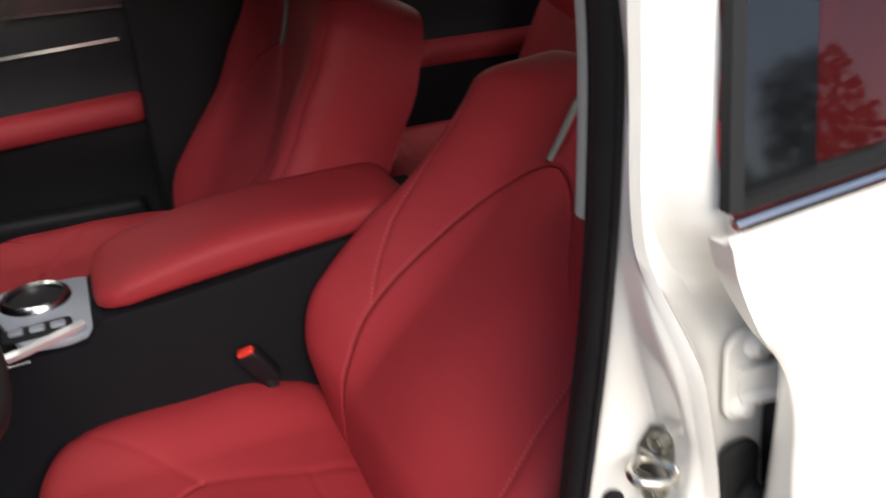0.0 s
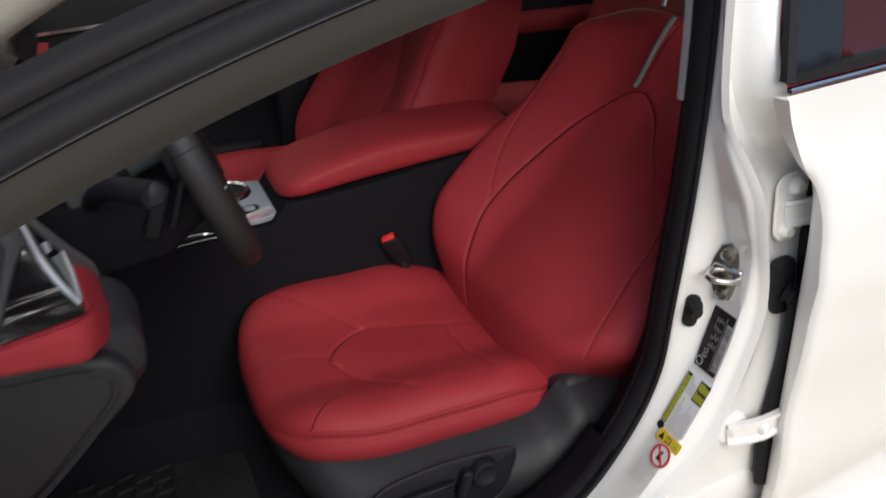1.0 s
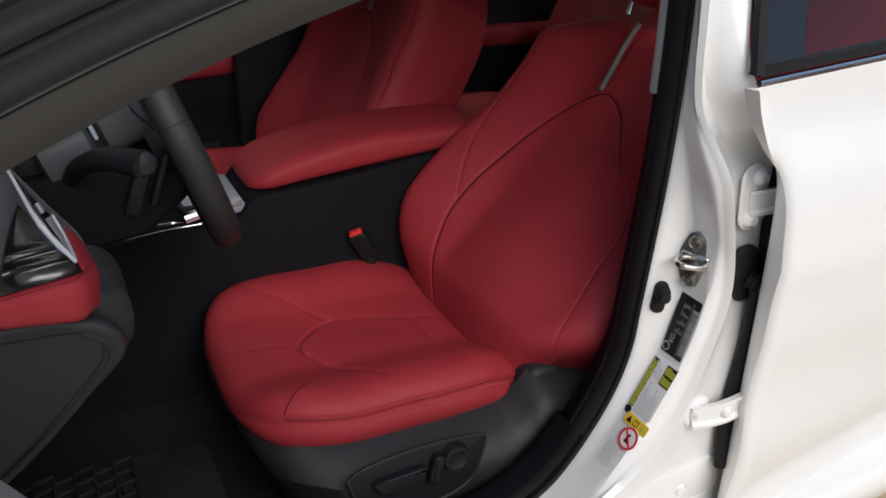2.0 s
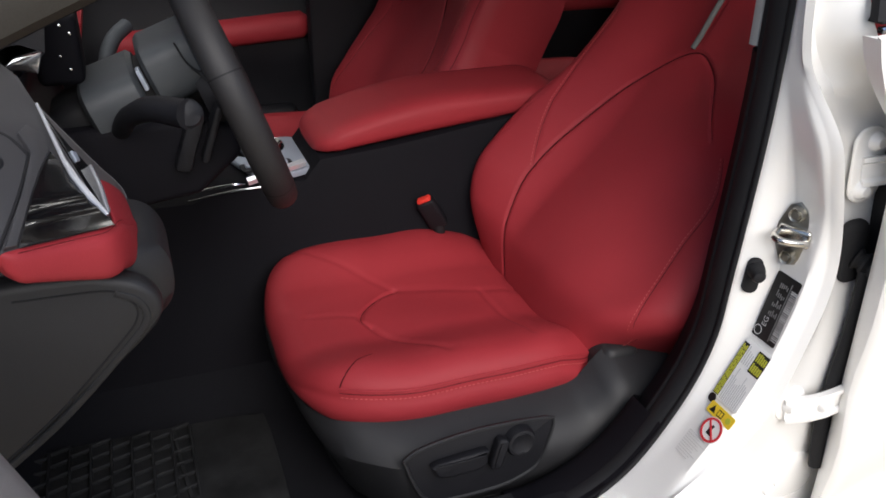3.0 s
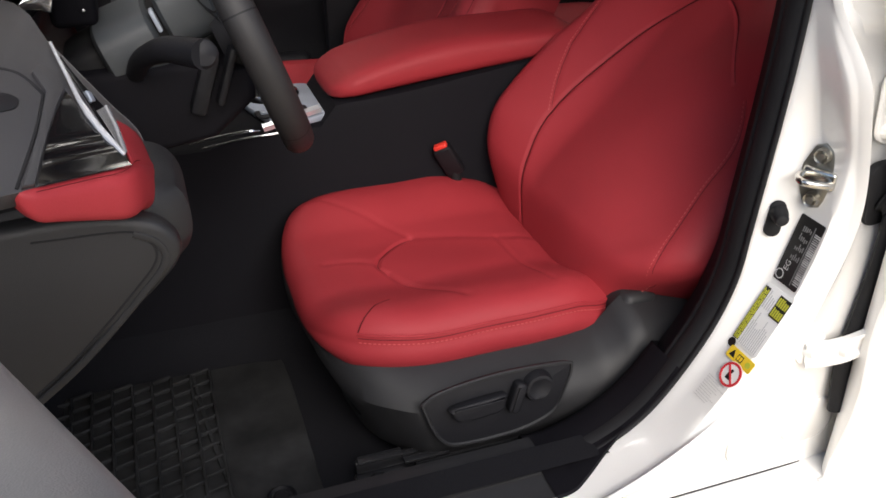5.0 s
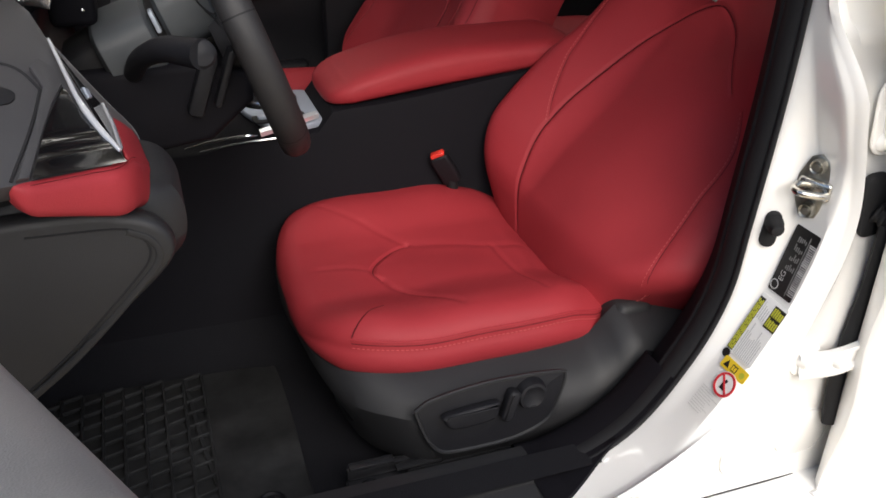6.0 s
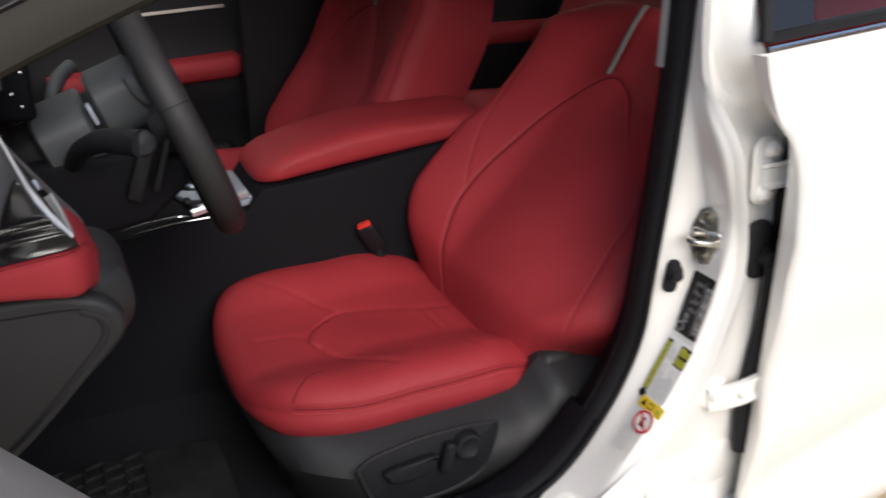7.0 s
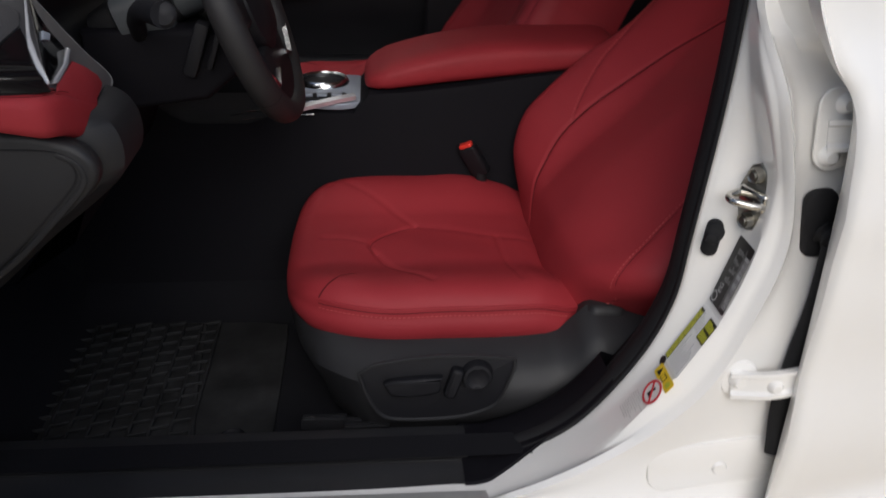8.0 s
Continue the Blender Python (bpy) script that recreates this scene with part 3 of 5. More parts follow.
part("emblem_ring", moved(spin([(0.0060, 0.0), (0.0062, 0.0004), (0.0072, 0.0004), (0.0074, 0.0)], 20), M @ pose(-0.015, -0.040, 0.0007)), LABEL_GREY, cert)
font = bpy.data.curves.new("code_letters", "FONT")
font.body, font.size = "EG", 0.0125
letters = new("code_letters", font)
flat_text = bpy.data.meshes.new_from_object(letters.evaluated_get(bpy.context.evaluated_depsgraph_get()))
part("code_letters", moved(([tuple(v.co) for v in flat_text.vertices], [tuple(f.vertices) for f in flat_text.polygons]), M @ pose(-0.004, -0.031, 0.0014, 0, 0, 90)), LABEL_GREY, cert, soft=False)
bpy.data.objects.remove(letters)
tyre_label, M = sticker("tyre_label", 0.576, 0.61, 0.054, 0.098, LABEL_WHITE, "white tyre and loading label with yellow warning bands")
bars("warning_band", M, [(-0.0265, -0.045, 0.0105, 0.088)], LABEL_BLACK, tyre_label)
bars("warning_block", M, [(0.004, 0.010, 0.022, 0.034)], LABEL_BLACK, tyre_label)
for row in range(3):
    y = -0.0435
    while y < 0.038:
        run = rnd.uniform(0.005, 0.014)
        bars("band_print", M, [(-0.0255 + 0.0033 * row, y, 0.0024, min(run, 0.0415 - y))], LABEL_OLIVE, tyre_label, 0.0012)
        y += run + 0.0012
bars("block_print", M, [(0.0060 + 0.0040 * q, y0, 0.0026, rnd.uniform(0.010, 0.0135)) for q in range(5) for y0 in (0.0125, 0.0285)], LABEL_OLIVE, tyre_label, 0.0012)
bars("print_line", M, [(-0.012 + 0.0036 * i, -0.046, 0.0013, rnd.uniform(0.03, 0.054)) for i in range(10)] + [(-0.013 + 0.004 * i, 0.014, 0.0014, rnd.uniform(0.018, 0.028)) for i in range(4)], LABEL_GREY, tyre_label)
part("emblem_dot", moved(spin([(0.0, 0.0006), (0.0068, 0.0006), (0.007, 0.0)], 20), M @ pose(-0.0215, -0.0525, 0.0012)), LABEL_BLACK, tyre_label)
warn, M = sticker("airbag_warning_label", 0.520, 0.72, 0.052, 0.018, LABEL_YELLOW, "small yellow warning label with three symbols")
part("warning_sign", moved(prism([(-0.021, -0.005), (-0.010, -0.005), (-0.0155, 0.006)], 0.0005), M @ pose(0, 0, 0.0007)), LABEL_BLACK, warn, soft=False)
bars("book_sign", M, [(-0.006, -0.005, 0.011, 0.010)], LABEL_BLACK, warn)
bars("book_page", M, [(-0.0045, -0.0035, 0.0035, 0.007), (0.0003, -0.0035, 0.0035, 0.007)], LABEL_YELLOW, warn, 0.0012)
part("tag_sign", moved(spin([(0.0, 0.0005), (0.0045, 0.0005), (0.0046, 0)], 14), M @ pose(0.0165, 0, 0.0007)), LABEL_OLIVE, warn, soft=False)
nosit, M = sticker("prohibition_label", 0.501, 0.76, 0.039, 0.039, WHITE, "white round label with a red prohibition ring")
part("red_ring", moved(spin([(0.0150, 0.0), (0.0150, 0.0006), (0.0185, 0.0006), (0.0185, 0.0)], 40), M @ pose(0, 0, 0.0007)), LABEL_RED, nosit)
part("slash", moved(prism([(-0.0015, -0.016), (0.0015, -0.016), (0.0015, 0.016), (-0.0015, 0.016)], 0.0006), M @ pose(0, 0, 0.0012, 0, 0, 45)), LABEL_RED, nosit, soft=False)
part("pictogram", moved(prism([(-0.005, -0.008), (0.004, -0.008), (0.006, -0.004), (0.0, -0.001), (0.002, 0.007), (-0.002, 0.008), (-0.0045, 0.002)], 0.0005), M @ pose(0, 0, 0.0007)), LABEL_BLACK, nosit, soft=False)
M = flange_frame(0.464, 0.66, 0.0012)
faint = thing("clear_label", M.translation, "clear label with faint grey lines on white paint", "label")
bars("faint_line", M, [(-0.022, -0.019 + 0.004 * i, rnd.uniform(0.025, 0.042), 0.0009) for i in range(10)], FAINT, faint)


def hinge(z, x, up, y=0.074):
    h = thing("rear_door_hinge", (x, y, z), "white painted rear door hinge bolted to the pillar", "door hinge", "rear door hinges")
    part("hinge_leaf", moved(prism(rounded(0.050, 0.105 if up else 0.055, 0.022), 0.007, 0.003), basis((x, y, z), (1, 0, 0.1), (-0.1, 0, 1), (0, -1, 0))), WHITE, h)
    arm = part("hinge_arm", moved(sweep(smooth_path([(-0.012, -0.006, 0.005), (0.025, 0.000, 0.018), (0.055, 0.008, 0.024), (0.100, 0.016, 0.022)], 14), [(-0.006, -0.017), (0.006, -0.020), (0.0065, -0.014), (0.0015, -0.010), (0.0015, 0.010), (0.0065, 0.014), (0.006, 0.020), (-0.006, 0.017)], (0, 1, 0)), basis((x, y - 0.004, z), (1, 0, 0), (0, 0, 1), (0, -1, 0))), WHITE, h)
    for dz in ((0.033, -0.033) if up else (0.0,)):
        part("hinge_bolt", moved(spin([(0.0, 0.012), (0.007, 0.012), (0.009, 0.009), (0.012, 0.006), (0.014, 0.0)], 18), basis((x + dz * 0.1 - (0 if up else 0.002), y - 0.006, z + dz), (1, 0, 0), (0, 0, 1), (0, -1, 0))), WHITE, h)
    if not up:
        part("hinge_bolt", moved(spin([(0.0, 0.010), (0.006, 0.010), (0.011, 0.004), (0.012, 0.0)], 18), basis((x + 0.042, y - 0.0235, z + 0.0), (1, 0, 0), (0, 0, 1), (0, -1, 0))), WHITE, h)


hinge(0.881, 0.186, True, 0.105)
hinge(0.541, 0.117, False)
boot = thing("wiring_boot", (0.188, 0.09, 0.76), "black rubber wiring boot between pillar and rear door", "wiring boot")
part("boot_flange", moved(prism(rounded(0.042, 0.092, 0.016), 0.014, 0.004), basis((0.188, 0.100, 0.760), (1, 0, 0.12), (-0.12, 0, 1), (0, -1, 0))), RUBBER, boot)
part("bellows", sweep(smooth_path([(0.192, 0.088, 0.752), (0.203, 0.068, 0.744), (0.220, 0.056, 0.732), (0.250, 0.052, 0.725)], 40), circle(0.014, 12), (0, 1, 0), scale=1 + 0.16 * np.sin(np.linspace(0, 40, 40))), RUBBER, boot)
part("door_edge_seal", sweep(smooth_path([(0.200, 0.070, 0.74), (0.198, 0.068, 0.66), (0.188, 0.066, 0.58), (0.182, 0.065, 0.50), (0.186, 0.058, 0.42)], 24), circle(0.014, 10, squash=0.7), (0, 1, 0)), RUBBER, boot, "black rubber strip on the door edge")

# ---- rear door, shut ----
rear = thing("rear_door", (0.65, 0.02, 0.30), "closed white rear passenger door with chrome window strip", "car door")
edge = smooth_path([(0.090, 1.061), (0.103, 1.025), (0.130, 0.975), (0.157, 0.938), (0.168, 0.88), (0.174, 0.75), (0.177, 0.55), (0.177, 0.30)], 40)
skin = []
for ex, ez in edge:
    r = []
    r.append((ex + 0.012, 0.055, ez))
    r.append((ex + 0.002, 0.040, ez))
    for k in np.concatenate([[0.0, 0.004, 0.012, 0.03], np.linspace(0.06, 1, 16)]):
        x = ex + (1.19 - ex) * k
        z = ez + 0.092 * k * float(ss(ez, 0.7, 1.05)) + 0.115 * max(0.0, x - 0.18) * float(1 - ss(ez, 0.30, 0.80))
        bulge = 0.045 * float(ss(z, 0.85, 1.05)) ** 1.2 + 0.018 * float(1 - ss(z, 0.30, 0.48)) - 0.006 * math.exp(-((z - 0.80) / 0.03) ** 2) + 0.010 * math.exp(-((z - 0.58 - 0.05 * k) / 0.07) ** 2)
        bulge += 0.20 * k ** 0.7 * max(0.0, 0.56 + 0.20 * k - z) * float(ss(0.56 + 0.20 * k - z, 0.0, 0.06))
        lip = 0.010 * (1 - min(k / 0.012, 1)) ** 2
        r.append((x, 0.010 + bulge + lip, z))
    skin.append(r)
part("door_skin", grid(skin), WHITE, rear, "white painted outer skin")
part("door_inner", box((0.70, 0.125, 0.66), (0.95, 0.10, 0.70), 0.02), BLACK_PLASTIC, rear)
part("bottom_edge", sweep([(x, 0.033 + 0.20 * ((x - 0.166) / 1.024) ** 0.7 * (0.26 + 0.20 * (x - 0.166) / 1.024 - 0.115 * max(0.0, x - 0.18)), 0.297 + 0.115 * max(0.0, x - 0.18)) for x in np.linspace(0.166, 1.19, 24)], circle(0.008, 8)), WHITE, rear)


def belt(x):
    return 1.064 + 0.085 * (x - 0.13)


part("chrome_strip", sweep([(x, 0.066, belt(x) + 0.002) for x in np.linspace(0.115, 1.19, 24)], [(-0.004, -0.003), (0.004, -0.0035), (0.005, 0.001), (0.003, 0.0035), (-0.004, 0.003)], (0, 0, 1)), CHROME, rear, "bright chrome window strip")
part("belt_seal", sweep([(x, 0.082, belt(x) + 0.015) for x in np.linspace(0.12, 1.19, 24)], [(-0.010, -0.008), (0.012, -0.008), (0.012, 0.004), (-0.004, 0.005)], (0, 0, 1)), RUBBER, rear)
lean = 0.45
for name, x0, x1, mat, off in (("pillar_cover", 0.109, 0.121, RUBBER, -0.006),):
    rows = []
    for k in np.linspace(0, 1, 10):
        z0 = belt((x0 + x1) / 2) + 0.012
        z, y = z0 + 0.36 * k, 0.072 + off + lean * 0.36 * k * 0.75
        sh = 0.060 * k
        rows.append([(x0 + sh, y + 0.012, z), (x0 + sh, y, z), (x1 + sh, y - 0.002, z), (x1 + sh, y + 0.012, z)])
    part(name, grid(rows), mat, rear)
for nm, a, b in (("fixed_pane", 0.119, 0.205), ("window_pane", 0.206, 1.12)):
    pane = part(nm, grid([[(x + 0.060 * k, 0.078 + lean * 0.36 * k * 0.75, belt(x) + 0.015 + 0.36 * k) for k in np.linspace(0, 1, 6)] for x in np.linspace(a, b, 8)]), PIANO if nm == "fixed_pane" else CLEAR, rear)
    pane.visible_shadow = False
part("frame_top", sweep([(x, 0.205, 1.415 + 0.0 * x) for x in np.linspace(0.03, 1.15, 10)], [(-0.03, -0.02), (0.03, -0.02), (0.03, 0.02), (-0.03, 0.02)]), PIANO, rear)

# ---- seats ----
def stitches(path, parent, step=0.0075, length=0.0042, r=0.0008):
    """A row of short threads along a path."""
    p = np.asarray(path)
    d = np.concatenate([[0], np.cumsum(np.linalg.norm(np.diff(p, axis=0), axis=1))])
    geos = []
    for s in np.arange(0, d[-1] - length, step):
        a, b = (np.array([np.interp(q, d, p[:, k]) for k in range(3)]) for q in (s, s + length))
        geos.append(sweep([a, (a + b) / 2 + np.array((0, 0, r * 0.6)), b], circle(r, 5), (0.3, 0.2, 0.93)))
    part("stitching", join(*geos), STITCH, parent, "pale red contrast stitching")


def front_seat(name, label, flip, shift, foot, recline, bolster, lift=0.0, controls=True, wings=(0.056, 0.040), wide=0.0):
    """A front seat; flip mirrors it to the other side of the car."""
    def W(x, y, z):
        return (x + shift, mir(y) if flip else y, z)

    def wl_(geo):
        return [W(*p) for p in geo[0]], geo[1]

    BACK_O, BACK_R = Vector((foot, 0.585, 0.47)), radians(recline)
    BU = Vector((math.sin(BACK_R), 0, math.cos(BACK_R)))
    BN = Vector((-math.cos(BACK_R), 0, math.sin(BACK_R)))
    seat = thing(name, W(-0.25, 0.60, 0.27), label, "car seat", "front seats")

    # cushion
    n = 300
    P, Q, drop = pillow(n, 0.56, 0.17, 0.82, 0.93)
    X = -0.262 + np.where(P < 0, 0.256, 0.305) * P - 0.010 * (1 - (Q / 0.9) ** 2) * (P < 0)
    Y = 0.592 + 0.254 * Q
    Z = 0.492 + 0.026 * ss(np.abs(Q), 0.35, 0.80) + 0.002 * ss(-P, 0.3, 0.8) - 0.012 * ss(P, 0.3, 1.0) - 0.016 * ss(P, 0.52, 0.80)
    Z += 0.012 * ss(Q, 0.1, 0.6) - 0.024 * ss(P, 0.15, 0.85) * ss(Q, 0.2, 0.8)
    arc = [(-0.290, 0.646), (-0.326, 0.628), (-0.362, 0.592), (-0.376, 0.562), (-0.366, 0.535)]
    seams = [(arc, 0.0042, 0.0036, 0.0012),
             ([(-0.366, 0.535), (-0.350, 0.500), (-0.318, 0.452), (-0.275, 0.395)], 0.0080, 0.0026, 0.0),
             ([(-0.450, 0.795), (-0.421, 0.778), (-0.354, 0.722), (-0.290, 0.646)], 0.0075, 0.0014, 0.0),
             ([(-0.290, 0.646), (-0.216, 0.625), (-0.140, 0.600), (-0.05, 0.585)], 0.0100, 0.0016, 0.0),
             ([(-0.138, 0.600), (-0.134, 0.50), (-0.122, 0.40)], 0.0060, 0.0020, 0.0),
             ([(-0.376, 0.570), (-0.415, 0.590), (-0.462, 0.600)], 0.0080, 0.0013, 0.0)]
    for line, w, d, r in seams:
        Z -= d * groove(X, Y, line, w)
    # plump panels between the seams
    Z += 0.006 * np.exp(-(((X + 0.22) / 0.09) ** 2 + ((Y - 0.50) / 0.09) ** 2))
    Z += 0.005 * np.exp(-(((X + 0.42) / 0.05) ** 2 + ((Y - 0.50) / 0.12) ** 2))
    Z += 0.0016 * np.sin(31 * X + 17 * Y) * np.sin(23 * Y - 9 * X)
    fil, side = np.clip(drop, 0, 1), np.clip(drop - 1, 0, 1)
    Z = Z - 0.040 * fil - 0.044 * side * (1 - 0.85 * ss(-P, 0.50, 0.92) * ss(Q, -0.90, -0.35))
    puff = 4 * side * (1 - side) * (1 - ss(-P, 0.50, 0.92) * ss(Q, -0.90, -0.35))
    rim_n = np.maximum(np.hypot(P, Q), 1e-6)
    X += 0.007 * puff * P / rim_n
    Y += 0.007 * puff * Q / rim_n
    S = np.stack([X, Y, Z + lift], -1)
    cushion = part("seat_cushion", wl_(grid(S)), RED, seat, "red leather seat cushion", angle=70)
    # tubes darker than the leather paint the crease shade of the cushion seams
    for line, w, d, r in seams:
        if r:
            part("seam", wl_(sweep(drape(S, drop < 0.6, line, 40, -0.0005), circle(r, 6), scale=np.sin(np.linspace(0.15, math.pi - 0.15, 40)) ** 0.5)), SEAM_SHADE, cushion)
    # outboard piping seam with stitches, laid on the cushion's own surface
    ii = np.linspace(int(0.088 * n), int(0.90 * n), 70).astype(int)
    jj = int((1 - 0.905) / 2 * (n - 1))
    line = S[ii, jj]
    part("piping", wl_(sweep(line + np.array((0, 0.001, 0.001)), circle(0.0028, 8), caps=True)), RED, cushion)
    part("seam", wl_(sweep(S[ii, jj - 1] + np.array((0, -0.0004, -0.0008)), circle(0.0007, 6))), SEAM_SHADE, cushion)
    low = S[ii, jj - 3]
    stitches([W(*p) for p in low + np.array((0, -0.0012, 0.0))], cushion)
    curl = drape(S, drop < 1.2, [tuple(line[0][:2]), (-0.438, 0.394), (-0.421, 0.409), (-0.396, 0.420)], 20, 0.0004)
    curl[0] = line[0]
    part("seam", wl_(sweep(curl, circle(0.0013, 6), scale=np.linspace(1, 0.4, 20))), SEAM_SHADE, cushion)

    # backrest
    P, Q, drop = pillow(n, 0.34, 0.20, 0.78, 0.92)
    H = 0.318 + 0.384 * P
    inner = np.interp(H, (-0.07, 0.0, 0.06, 0.12, 0.22, 0.32, 0.42, 0.50, 0.575, 0.63, 0.70), (0.19, 0.212, 0.234, 0.250, 0.262, 0.260, 0.250, 0.252, 0.254, 0.250, 0.232))
    outer = 0.252 - 0.050 * (1 - ss(H, -0.05, 0.16)) - 0.030 * ss(H, 0.52, 0.72) + (0.010 + 0.055 * ss(H, 0.02, 0.16) - 0.046 * ss(H, 0.30, 0.60)) * ss(-Q, 0.0, 0.5) + wide
    half = np.where(Q > 0, 0.5 * (inner + 0.25) + 0.5 * (inner - 0.25) * ss(Q, 0.0, 0.6), outer)
    Yl = Q * half
    D = 0.055 * (1 - ss(H, 0.05, 0.50)) + 0.022 * ss(H, 0.30, 0.50) + 0.026 * ss(H, 0.53, 0.70) - 0.044 * (1 - ss(H, -0.04, 0.09))
    low, wing = ss(H, -0.04, 0.18) * (1 - ss(H, 0.32, 0.50)), ss(H, 0.34, 0.50) * (1 - ss(H, 0.58, 0.68))
    D = D + np.where(Q > 0, bolster[0] * low + wings[0] * wing, bolster[1] * low + wings[1] * wing) * ss(np.abs(Q), 0.20, 0.92)
    arch = [(-0.01, 0.052), (0.05, 0.084), (0.11, 0.108), (0.17, 0.122), (0.22, 0.127), (0.30, 0.125), (0.38, 0.110), (0.45, 0.082), (0.505, 0.040), (0.536, -0.008), (0.530, -0.052), (0.487, -0.118), (0.415, -0.172)]
    inb = [(0.205, 0.127), (0.25, 0.152), (0.31, 0.178), (0.38, 0.194), (0.46, 0.202), (0.55, 0.203)]
    outb = [(0.06, -0.262), (0.113, -0.272), (0.177, -0.258), (0.249, -0.243), (0.313, -0.234), (0.40, -0.208)]
    crest = [(0.08, 0.222), (0.16, 0.238), (0.25, 0.242), (0.36, 0.236), (0.46, 0.232), (0.55, 0.232), (0.62, 0.222), (0.66, 0.190)]
    tip = [(0.555, -0.002), (0.60, -0.006), (0.665, -0.012)]
    seams = [(arch, 0.0042, 0.0030, 0.0019), (inb, 0.0040, 0.0013, 0.0007), (outb, 0.0040, 0.0016, 0.0008), (crest, 0.0045, 0.0022, 0.0009), (tip, 0.006, 0.003, 0.0)]
    for line, w, d, r in seams:
        D -= d * groove(H, Yl, line, w, 90)
    D += 0.007 * np.exp(-((Yl / 0.11) ** 2 + ((H - 0.25) / 0.16) ** 2))
    D += 0.0014 * np.sin(27 * H + 13 * Yl) * np.sin(25 * Yl - 7 * H)
    fil, side = np.clip(drop, 0, 1), np.clip(drop - 1, 0, 1)
    D = D - 0.060 * fil - (0.105 + 0.045 * ss(H, 0.15, 0.40)) * side
    Yl = Yl * (1 - 0.05 * side)

    def back_pt(a):
        a = np.asarray(a)
        return np.array(BACK_O) + a[..., :1] * np.array(BU) + a[..., 2:] * np.array(BN) + a[..., 1:2] * np.array((0, 1.0, 0))
    S = np.stack([H, Yl, D], -1)
    back = part("backrest", wl_(grid(back_pt(S))), RED, seat, "red leather reclined backrest with an arched insert", angle=70)
    # crease shade of the backrest seams, painted as dark tubes in their grooves
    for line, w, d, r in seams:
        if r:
            part("seam", wl_(sweep(back_pt(drape(S, drop < 1.3, line, 60, -0.0001)), circle(r, 6), (0, 1, 0.01), scale=np.sin(np.linspace(0.12, math.pi - 0.12, 60)) ** 0.5)), SEAM_SHADE, back)
    for line in (inb, outb):
        stitches([W(*p) for p in back_pt(drape(S, drop < 1.3, [(a, b + 0.004) for a, b in line], 30, 0.0006))], back, r=0.0006)

    def bp(h, y, d):
        q = BACK_O + BU * h + BN * d
        return (q.x, q.y + y, q.z)
    tag = [bp(0.540 + 0.14 * k, 0.001 + 0.010 * math.sin(2.2 * k) - 0.024 * k, 0.026 + 0.026 * float(ss(0.540 + 0.14 * k, 0.53, 0.70))) for k in np.linspace(0, 1, 12)]
    part("grey_piping", wl_(sweep(tag, circle(0.0050, 8), (0, 1, 0))), PIPING, back, "narrow grey piping")
    # rear shell
    shell = []
    for h in np.linspace(-0.06, 0.67, 16):
        hw = 0.225 - 0.09 * float(ss(h, 0.38, 0.68))
        shell.append([bp(h, hw * s, -0.055 - 0.05 * (1 - s * s) + 0.015 * float(ss(h, 0.5, 0.70))) for s in np.linspace(-1, 1, 13)])
    part("seat_back_shell", wl_(grid(shell)), BLACK_PLASTIC, seat)
    # headrest
    P, Q, drop = pillow(60, 0.6, 0.3, 0.7, 0.9)
    pts = np.array(BACK_O) + (0.815 + 0.095 * P)[..., None] * np.array(BU) + (0.15 - 0.04 * np.clip(drop, 0, 1) - 0.07 * np.clip(drop - 1, 0, 1))[..., None] * np.array(BN) + (0.135 * Q)[..., None] * np.array((0, 1.0, 0))
    hr = part("headrest", wl_(grid(pts)), RED, seat, "red leather headrest", angle=70)
    for y in (-0.06, 0.06):
        part("headrest_post", wl_(tube([bp(0.70, y, 0.03), bp(0.86, y, 0.08)], 0.006)), CHROME, hr)

    # plastic base valance
    rows = []
    prof = [(0.0, 0.018), (0.012, 0.012), (0.040, -0.006), (0.062, -0.030), (0.068, -0.060), (0.060, -0.115), (0.045, -0.135)]
    base_line = smooth_path([(-0.10, 0.845), (-0.40, 0.838), (-0.488, 0.78), (-0.512, 0.66), (-0.512, 0.54), (-0.492, 0.44), (-0.455, 0.372), (-0.38, 0.352), (-0.20, 0.347), (-0.02, 0.350), (0.09, 0.36)], 80)
    tan = np.gradient(base_line, axis=0)
    tan /= np.linalg.norm(tan, axis=1)[:, None]
    out = np.stack([tan[:, 1], -tan[:, 0]], 1)
    out *= np.sign(((base_line - np.array((-0.25, 0.6))) * out).sum(1))[:, None]
    for i, (p, o) in enumerate(zip(base_line, out)):
        f = float(ss(p[0], -0.50, -0.36)) if p[1] < 0.6 else 0.0
        k = 0.35 + 0.95 * f
        zt = 0.427 + 0.036 * float(ss(p[1], 0.38, 0.52)) * float(ss(-p[0], 0.40, 0.46)) + lift - 0.006 * float(ss(p[0], -0.4, 0.0)) * (p[1] < 0.6) + 0.050 * float(ss(p[0], -0.075, -0.015)) * (p[1] < 0.6)
        tuck = [1 - 0.9 * (1 - f) * min(1.0, max(0.0, -b - 0.02) / 0.09) for a, b in prof]
        rows.append([(p[0] + o[0] * a * k * q - o[0] * 0.03 * (1 - q), p[1] + o[1] * a * k * q - o[1] * 0.03 * (1 - q), zt + b * (1.0 if f > 0 else 0.9)) for (a, b), q in zip(prof, tuck)])
    base = part("seat_base", wl_(grid(rows)), GREY_PLASTIC, seat, "dark grey plastic seat base trim")
    part("seat_frame", wl_(box((-0.22, 0.60, 0.36), (0.50, 0.42, 0.10), 0.02)), RUBBER, seat)
